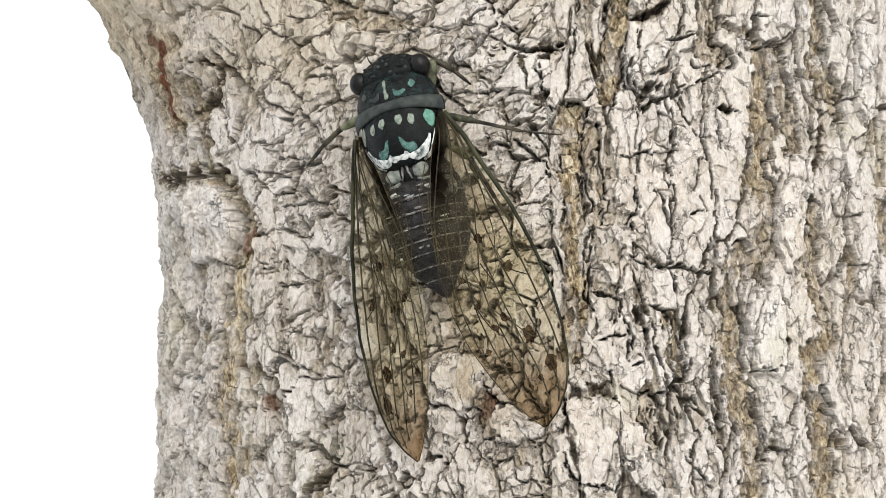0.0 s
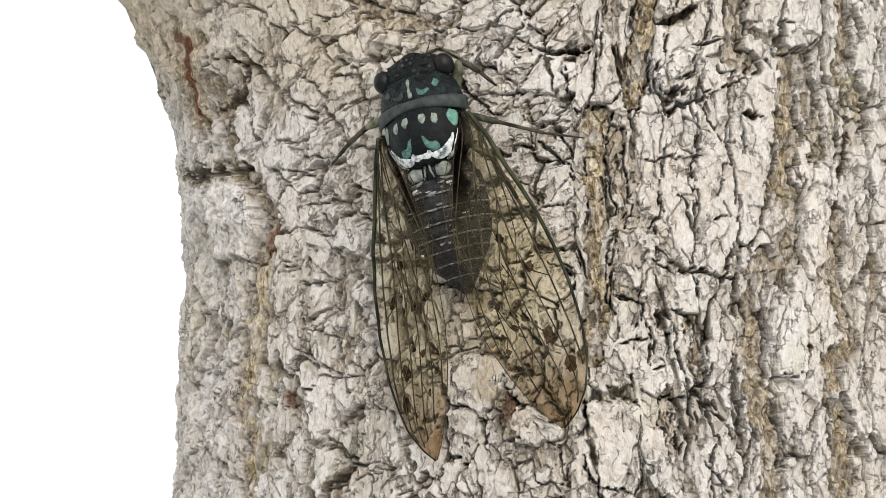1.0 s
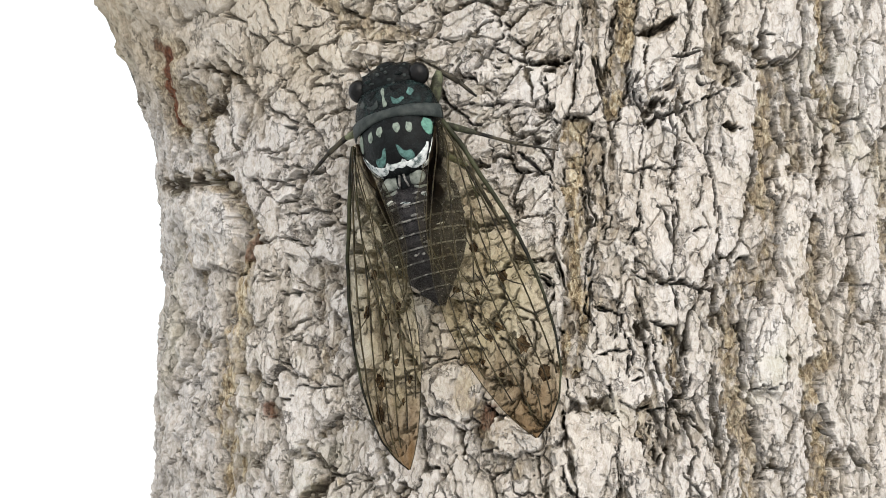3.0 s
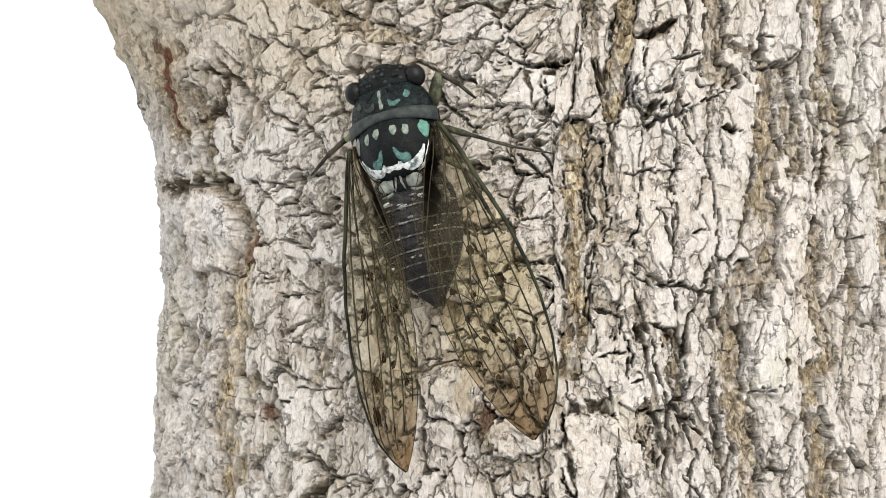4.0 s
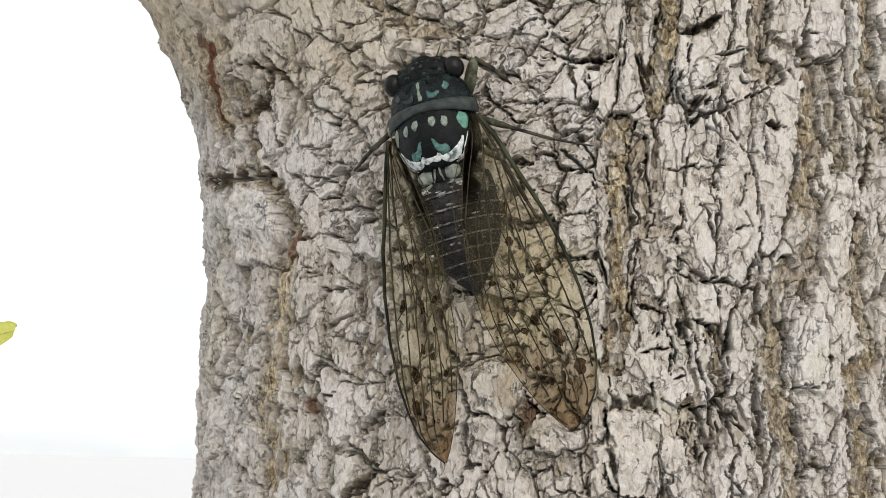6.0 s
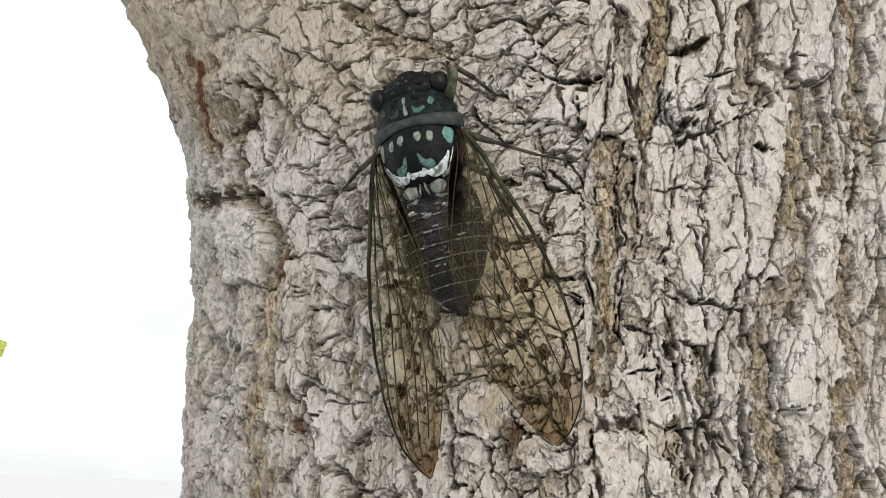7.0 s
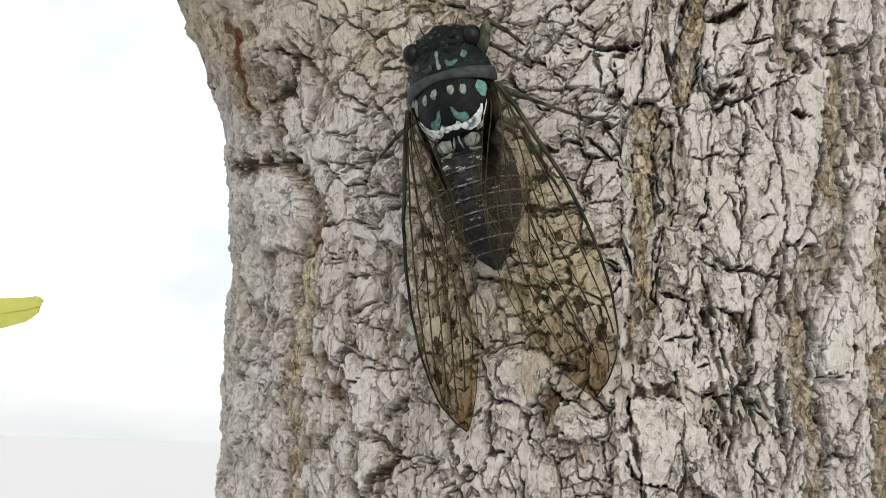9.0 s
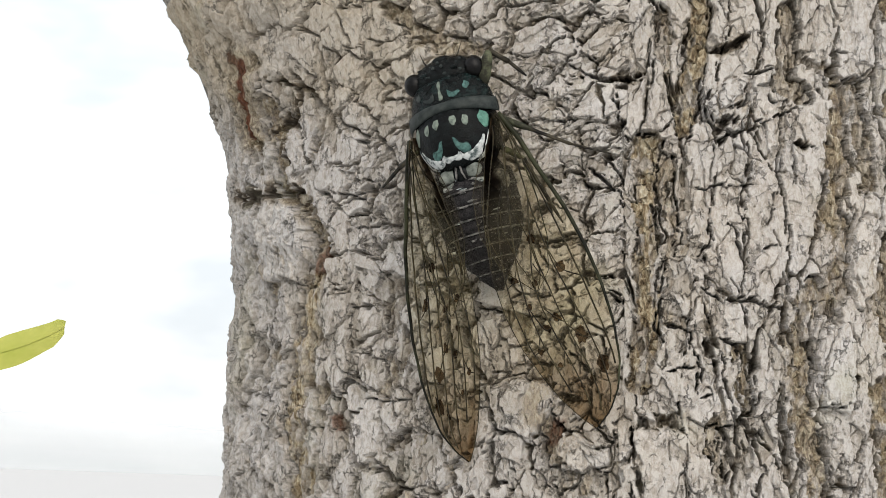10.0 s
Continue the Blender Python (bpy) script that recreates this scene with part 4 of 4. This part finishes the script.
    for k in range(22):
        a = random.uniform(-4.6, 4.6)
        b = random.uniform(-12.0, -9.6)
        part("wax_speck", ball(a, b, 5.0 + 3.4 * math.sqrt(max(0.05, 1 - (a / 5.9) ** 2)), random.uniform(0.12, 0.45), random.uniform(0.1, 0.25), 0.14, 5, 7), random.choice((POWDER, RING, SAGE)), cross)
    part("metanotum", loft([oval(*row) for row in ((-7.8, 5.2, 8.2, 1.5, 5.0), (-9.6, 6.3, 8.3, 1.5, 5.0), (-11.4, 6.7, 8.4, 1.5, 5.0))]), ABDOMEN, cicada)


def build_abdomen(cicada):
    abdomen = part("abdomen", loft([oval(*row) for row in ((-10.8, 5.0, 7.6, 1.6, 4.8), (-16, 5.6, 7.8, 1.4, 4.6), (-22, 4.0, 6.2, 1.4, 3.8), (-26, 1.8, 4.4, 1.6, 3.0))]), ABDOMEN, cicada, "black tapering abdomen of ringed segments")
    ys = (-10.6, -13.2, -15.6, -17.8, -20.0, -22.0, -24.0, -26.0, -28.4)
    half = (6.8, 7.0, 7.0, 6.9, 6.4, 5.5, 4.2, 2.6, 0.6)
    tops = (8.5, 8.9, 8.9, 8.6, 8.0, 7.2, 6.2, 5.1, 3.8)
    for k in range(8):
        a, b = ys[k], ys[k + 1]
        rows = ((a + 0.3, half[k] * 0.97, tops[k] - 0.35, 1.5, 4.2), (a - 0.3, half[k], tops[k], 1.4, 4.2), (a + (b - a) * 0.6, half[k] * 0.4 + half[k + 1] * 0.6, tops[k] * 0.4 + tops[k + 1] * 0.6 + 0.08, 1.4, 4.0), (b + 0.1, half[k + 1], tops[k + 1] + 0.05, 1.5, 3.8), (b - 0.1, half[k + 1] * 0.96, tops[k + 1] - 0.3, 1.6, 3.6))
        seg = part("segment", loft([oval(*row) for row in rows]), ABDOMEN, abdomen)
        if k < 7:
            ring = [oval(b + 0.28, half[k + 1] * 1.005, tops[k + 1] + 0.12, 1.5, 3.8), oval(b + 0.14, half[k + 1] * 1.02, tops[k + 1] + 0.16, 1.5, 3.8), oval(b + 0.02, half[k + 1] * 1.005, tops[k + 1] + 0.10, 1.5, 3.8)]
            part("segment_margin", loft(ring, False), RING, abdomen, "pale thin hind margin")
    for s in (-1, 1):
        part("tymbal_cover", ball(5.3 * s, -12.6, 6.8, 1.7, 1.9, 1.2), RING, abdomen, "pale domed sound organ cover")
        part("wax_patch", ball(2.6 * s, -12.0, 8.15, 1.1, 0.5, 0.30, 6, 12), POWDER, abdomen, "white powder patch")
        part("wax_band", tube([(3.2 * s, -13.9, 8.0), (4.6 * s, -14.1, 7.2), (5.9 * s, -14.5, 5.6)], [0.2, 0.42, 0.25], 8), RING, abdomen, "pale waxy band")
    for k in range(46):
        y = random.uniform(-22.0, -11.5)
        x = random.uniform(-6.4, 6.4)
        top = 4.2 + 4.75 * math.sqrt(max(0.02, 1 - (x / 7.6) ** 2)) - 0.022 * max(0.0, -15.6 - y) ** 2
        part("wax_speck", ball(x, y, top, random.uniform(0.15, 0.75), random.uniform(0.08, 0.22), 0.12, 5, 8), random.choice((RING, RING, RING, POWDER)), abdomen)
    return abdomen


# fore wing: costal and inner edge as (distance from the base, offset) in millimetres
COSTAL = ((0, 0.5), (4, 2.2), (9.6, 3.8), (16, 5.8), (22.6, 7.0), (29, 7.5), (35.5, 7.2), (40.5, 6.2), (44.5, 4.6), (47.8, 2.0), (49.8, -0.6))
INNER = ((0, -1.0), (4, -2.6), (8, -4.2), (16, -6.9), (24.8, -8.4), (31, -8.4), (36.1, -7.6), (41, -6.0), (45, -4.3), (48, -2.4), (49.8, -0.9))
HIND_COSTAL = ((0, 0.5), (6, 1.6), (14, 2.0), (20, 1.6), (25, 0.2), (28, -2.4))
HIND_INNER = ((0, -1.0), (6, -4.5), (12, -7.6), (18, -8.4), (24, -6.8), (28, -2.8))
VEINS = (
    (0.13, ((0, 0.85), (8, 0.84), (16, 0.83), (24, 0.84), (33, 0.88), (41, 0.95))),
    (0.11, ((4, 0.78), (14, 0.64), (22, 0.63), (30, 0.69), (40, 0.80), (46.5, 0.93))),
    (0.10, ((14, 0.64), (20, 0.50), (28, 0.52), (36, 0.57), (43, 0.66), (47.5, 0.75))),
    (0.10, ((20, 0.50), (27, 0.39), (34, 0.40), (41, 0.45), (46.5, 0.50))),
    (0.10, ((3, 0.60), (9, 0.44), (15, 0.36), (22, 0.29), (30, 0.25), (38, 0.24), (44, 0.25))),
    (0.09, ((9, 0.44), (15, 0.21), (24, 0.13), (33, 0.10), (40, 0.08))),
    (0.09, ((2, 0.35), (9, 0.14), (16, 0.05), (23, 0.02))),
    (0.09, ((30, 0.25), (34, 0.32), (34, 0.40))),
    (0.08, ((22, 0.63), (25.5, 0.70), (27, 0.84))),
    (0.08, ((24, 0.445), (26.5, 0.50), (28, 0.52))),
    (0.08, ((31, 0.40), (33, 0.50), (33.5, 0.555))),
    (0.08, ((34, 0.56), (36, 0.66), (36.5, 0.76))),
    (0.08, ((24, 0.28), (26, 0.21), (27, 0.12))),
    (0.08, ((35, 0.24), (37, 0.17), (37.5, 0.09))),
    (0.07, ((38, 0.42), (40, 0.34), (40, 0.25))),
)
SPOTS = ((25.2, 0.70, 1.5), (34.0, 0.36, 1.1), (32.6, 0.49, 1.0), (36.0, 0.66, 2.1), (26.0, 0.21, 0.9), (37.2, 0.17, 0.9), (20.3, 0.5, 1.2), (40.6, 0.80, 2.3), (42.5, 0.64, 1.0), (39.8, 0.30, 0.8), (30.4, 0.27, 0.8), (27.0, 0.40, 0.9), (43.5, 0.46, 0.8))


def edge_at(edge, s):
    for (a, wa), (b, wb) in zip(edge[:-1], edge[1:]):
        if a <= s <= b:
            t = (s - a) / (b - a)
            return wa + (wb - wa) * t
    return edge[-1][1]


def wing_place(side, s, v, hind=False):
    """Point of a wing in the cicada's space (millimetres): s from the base, v from the inner edge (0) to the costa (1)."""
    costal, inner = (HIND_COSTAL, HIND_INNER) if hind else (COSTAL, INNER)
    w = edge_at(inner, s) + (edge_at(costal, s) - edge_at(inner, s)) * v
    roof, splay = radians(28), radians(4.7)
    camber = 0.9 * (1 - (2 * v - 1) ** 2) + 0.10 * math.sin(s * 0.9) * v
    drop = -0.075 * s + 0.9 * math.sin(math.pi * min(1, s / 50))
    lift = -0.7 if hind else 0.0
    x = 7.2 + w * math.cos(roof) + math.sin(splay) * s * 1.025
    z = 7.0 - w * math.sin(roof) + drop + camber + lift
    y = -1.6 - math.cos(splay) * s * 1.025
    return Vector((side * x, y, z))


def build_wing(cicada, side, hind=False):
    costal = HIND_COSTAL if hind else COSTAL
    length = costal[-1][0]
    name = "hind_wing" if hind else "fore_wing"
    rows, cols = 70, 24
    verts, smoke, base = [], [], []
    for i in range(rows + 1):
        s = length * i / rows
        for j in range(cols + 1):
            verts.append(wing_place(side, s, j / cols, hind) * M)
            rag = 0.18 * noise.noise(Vector((s * 0.4, j * 0.3, 4.0 + side)))
            base.append(0.0 if hind else min(1.0, max(0.0, (17 - s) / 6)) * min(1.0, max(0.0, ((0.40 if side < 0 else 0.55) - 0.012 * s + rag - j / cols) / 0.2)))
            smoke.append(min(1.0, max(0.0, (s - 34) / 14) * 0.85 + 0.55 * max(0.0, noise.noise(Vector((s * 0.22, j * 0.16, 2.0 * side))) - 0.05)) if s > 12 else 0.12 * (1 - s / 12))
    k = np.arange((rows + 1) * (cols + 1)).reshape(rows + 1, cols + 1)
    quads = np.stack([k[:-1, :-1], k[:-1, 1:], k[1:, 1:], k[1:, :-1]], -1).reshape(-1, 4)
    wing = quad_mesh(name, np.array(verts), quads, HIND_WING if hind else WING, cicada, [("smoke", np.clip(smoke, 0, 1)), ("base", np.array(base))])
    wing.visible_shadow = False
    tagged(wing, "clear amber-tinted hind wing" if hind else "clear amber-tinted fore wing with dark veins and brown spots")
    n = 60
    rim = [wing_place(side, length * i / n, 1.0, hind) for i in range(n + 1)]
    part("costal_vein", tube(rim, [(0.16 if hind else 0.42) * (1 - 0.72 * i / n) for i in range(n + 1)], 8), COSTA, wing, "thick dark leading vein")
    rim = [wing_place(side, length * i / n, 0.0, hind) for i in range(n + 1)]
    part("inner_vein", tube(rim, 0.07, 5), VEIN, wing)
    for r, line in (VEINS[1:7:2] if hind else VEINS):
        if hind:
            line = [(s * 0.62, v) for s, v in line]
        r = r * (0.8 if hind else 1.15)
        pts = [wing_place(side, min(p.x, length), min(max(p.y, 0), 1), hind) + Vector((0, 0, 0.03)) for p in smooth_line([(s, v, 0) for s, v in line], 5)]
        part("vein", tube(pts, r, 5), VEIN, wing)
    if not hind:
        for s, v, size in SPOTS:
            ring_out, ring_in = [], []
            turn = random.random() * 3
            for q in range(14):
                a = 2 * math.pi * q / 14
                rr = size * 0.80 * (0.55 + 1.0 * abs(noise.noise(Vector((math.cos(a) * 1.3 + s, math.sin(a) * 1.3 + v * 9, turn)))))
                ds, dv = rr * math.sin(a), rr * 0.8 * math.cos(a) / 14
                ring_out.append((wing_place(side, min(s + ds, 49.5), min(max(v + dv, 0.01), 0.99)) + Vector((0, 0, 0.06))) * M)
                ring_in.append((wing_place(side, min(s + ds * 0.4, 49.5), min(max(v + dv * 0.4, 0.01), 0.99)) + Vector((0, 0, 0.09))) * M)
            faces = [(j, (j + 1) % 14, 14 + (j + 1) % 14, 14 + j) for j in range(14)] + [tuple(range(14, 28))]
            link_mesh("wing_spot", ring_out + ring_in, faces, SPOT, wing, "smoky brown spot")


def leg(cicada, name, joints, radii, label, material=None):
    """A leg as femur, tibia and tarsus under one part; joints in the cicada's space (millimetres)."""
    femur = part(name, tube([joints[0], Vector(joints[0]).lerp(Vector(joints[1]), 0.35), Vector(joints[0]).lerp(Vector(joints[1]), 0.8), joints[1]], [radii[0] * 0.7, radii[0], radii[0] * 0.85, radii[0] * 0.5], 10), material or LEG, cicada, label)
    part("tibia", tube([joints[1], Vector(joints[1]).lerp(Vector(joints[2]), 0.5), joints[2]], [radii[1], radii[1] * 0.85, radii[1] * 0.95], 8), DARK_LEG, femur)
    part("tarsus", tube([joints[2], Vector(joints[2]).lerp(Vector(joints[3]), 0.55), joints[3]], [radii[2], radii[2], radii[2] * 0.5], 6), DARK_LEG, femur)
    return femur


def build_cicada():
    cicada = tagged(new("cicada"), "black and teal cicada with clear veined wings clinging to bark", "insect")
    build_thorax(cicada)
    abdomen = build_abdomen(cicada)
    for side in (-1, 1):
        build_wing(cicada, side, True)
        build_wing(cicada, side)
    legs = {
        "left_mid": leg(cicada, "middle_leg", [(-6.0, 2.3, 3.8), (-10.8, 1.5, 3.9), (-14.6, 0.3, 2.6), (-19.0, -1.8, 0.9)], (0.72, 0.48, 0.34), "greenish banded leg"),
        "right_mid": leg(cicada, "middle_leg", [(6.0, -1.2, 4.6), (12.0, -4.3, 4.6), (17.6, -7.2, 2.6), (23.4, -9.4, 0.9)], (0.62, 0.32, 0.2), "greenish banded leg"),
        "right_fore": leg(cicada, "front_leg", [(4.4, 2.0, 4.0), (7.1, 7.4, 4.6), (9.3, 5.2, 2.8), (11.0, 2.6, 1.0)], (1.05, 0.48, 0.30), "grey-green thick front leg"),
        "left_fore": leg(cicada, "front_leg", [(-4.0, 3.5, 3.2), (-5.2, 6.2, 3.0), (-6.6, 8.2, 2.0), (-7.6, 9.4, 1.0)], (0.9, 0.4, 0.28), "grey-green thick front leg"),
        "right_hind": leg(cicada, "hind_leg", [(5.6, -6.0, 3.4), (9.0, -9.0, 3.6), (11.0, -16.0, 2.4), (12.0, -20.0, 1.0)], (0.55, 0.36, 0.26), "slender dark hind leg"),
        "left_hind": leg(cicada, "hind_leg", [(-5.0, -6.0, 3.0), (-7.6, -9.0, 3.0), (-8.0, -15.0, 2.2), (-8.4, -19.0, 1.0)], (0.55, 0.36, 0.26), "slender dark hind leg"),
    }
    return cicada, abdomen, legs


cicada, abdomen, legs = build_cicada()


# ---- a leaf that sways at the edge of the view ----
def build_leaf():
    twig = tagged(new("leafy_twig"), "thin twig with small yellow-green leaves swaying in the breeze", "twig")
    spine = smooth_line([(0, 0, -0.6), (-4, 0, -2.0), (-11, 0.4, -3.6), (-20, 1, -4.4), (-30, 2, -4.0)], 8)

    def blade(shift, turn):
        verts, faces = [], []
        for i, p in enumerate(spine):
            t = i / (len(spine) - 1)
            half = 3.6 * min(1.0, 0.22 + t * 5.0) ** 0.6 * (1 - 0.12 * math.sin(t * 9)) * (1.0 if t < 0.6 else 1 - 0.8 * (t - 0.6) / 0.4)
            for w, dy in ((-1, 0.5), (-0.5, 0.15), (0, -0.25), (0.5, 0.15), (1, 0.5)):
                verts.append(turn @ (Vector((p.x + 0.25 * w * half, p.y + dy, p.z + w * half * 0.92)) * M) + shift)
        for i in range(len(spine) - 1):
            for j in range(4):
                faces.append((i * 5 + j, i * 5 + j + 1, i * 5 + j + 6, i * 5 + j + 5))
        return verts, faces

    for shift, turn in ((Vector((0, 0, 0)), Matrix.Identity(3)), (Vector((-0.034, 0.012, 0.010)), Matrix.Rotation(radians(-35), 3, "Y")), (Vector((-0.050, -0.008, -0.016)), Matrix.Rotation(radians(40), 3, "Y"))):
        v, f = blade(shift, turn)
        leaf = link_mesh("leaf", v, f, LEAF, twig, "yellow-green blade")
        mid = [v[i * 5 + 2] / M + Vector((0, -0.1, 0)) for i in range(len(spine))]
        part("midrib", tube(mid, 0.07, 5), LEAF, leaf)
    part("stem", tube(smooth_line([(-29, 2, -3.4), (-45, 3, -2), (-70, 5, 8), (-110, 6, 40), (-125, -10, 160), (-80, -40, 330), (25, -70, 440)], 6), 0.9, 6), LEG, twig)
    return twig


twig = build_leaf()


# ---- what moves ----
def cicada_pose(dx, dz, turn):
    """The cicada on the bark, shifted by dx, dz (millimetres) from its first place and turned (degrees)."""
    return pose(-0.0046 + dx * M, 0.0055, 1.5526 + dz * M) @ pose(0, 0, 0, 90, 0, 0) @ pose(0, 0, 0, 0, -21.6, 0) @ pose(0, 0, 0, 0, 0, 14 + turn)


CREEP = ((0, 0, 0, 0), (0.5, -0.15, 0.03, 0.1), (1.0, -0.31, 0.17, 0.1), (1.5, -0.59, 0.3, 0.15), (2.0, -0.7, 0.29, 0.15), (2.5, -0.72, 0.43, 0.15), (3.0, -1.08, 0.36, 0.1),
         (4.5, -1.69, 0.34, 0.25), (5.0, -1.9, 0.44, 0.3), (5.5, -2.17, 0.57, 0.4), (7.0, -2.76, 1.55, 0.9), (7.5, -3.15, 2.06, 1.0), (8.0, -3.36, 2.99, 1.2),
         (8.5, -3.57, 3.58, 1.4), (9.0, -3.43, 3.65, 1.5), (9.5, -3.6, 3.63, 1.5), (10.0, -3.58, 3.68, 1.5))
PULSE = ((0, -0.5), (0.4, 0.4), (1.0, 0.0), (1.5, -0.9), (2.0, -0.25), (2.4, 0.7), (2.6, 1.0), (3.0, -0.4), (3.5, 0.5), (4.0, -0.3), (4.5, 1.0), (5.0, -0.7), (5.5, -0.7), (6.0, 0.5),
         (6.5, 0.3), (7.0, -0.8), (7.5, -0.8), (8.0, 1.1), (8.5, 0.5), (9.0, -0.9), (9.5, -0.9), (10.0, 0.9))
SWAY = ((0.0, -0.1045, 1.5240, 0), (1.5, -0.1045, 1.5256, 2), (3.0, -0.1045, 1.5250, -2), (5.0, -0.1001, 1.5254, 3), (5.5, -0.1010, 1.5263, 6), (7.0, -0.1001, 1.5264, 4), (7.5, -0.1000, 1.5265, 2), (8.0, -0.1013, 1.5276, 4),
        (8.5, -0.0999, 1.5279, 0), (9.0, -0.1009, 1.5283, 4), (9.5, -0.0983, 1.5295, -6), (10.0, -0.0964, 1.5305, -10))


def motions():
    walk(cicada, [(t, cicada_pose(dx, dz, turn)) for t, dx, dz, turn in CREEP])
    walk(abdomen, [(t, pose(0, v * M, 0, v * 1.2, 0, 0)) for t, v in PULSE])
    # feet that keep their hold while the body creeps over them
    first = cicada_pose(0, 0, 0)
    for name in ("left_mid", "left_hind"):
        walk(legs[name], [(t, cicada_pose(dx, dz, turn).inverted() @ first) for t, dx, dz, turn in CREEP])
    # the right middle leg swings back as the body creeps on
    hip = pose(6 * M, -1.2 * M, 4.6 * M)
    walk(legs["right_mid"], [(t, hip @ pose(0, 0, 0, 0, 0, a) @ hip.inverted()) for t, a in ((0, 0), (3.0, -2), (5.5, -3), (7.0, -3.5), (8.5, -7), (10.0, -8))])
    # the front foot holds at first, then reaches ahead
    walk(legs["right_fore"], [(t, cicada_pose(dx, dz, turn).inverted() @ first) for t, dx, dz, turn in CREEP if t < 5.2] + [(7.0, pose(1.0 * M, 1.3 * M, 1.2 * M)), (10.0, pose(1.0 * M, 1.3 * M, 1.2 * M))])
    walk(twig, [(t, pose(x, 0.15, z, 0, a, 0)) for t, x, z, a in SWAY])


motions()
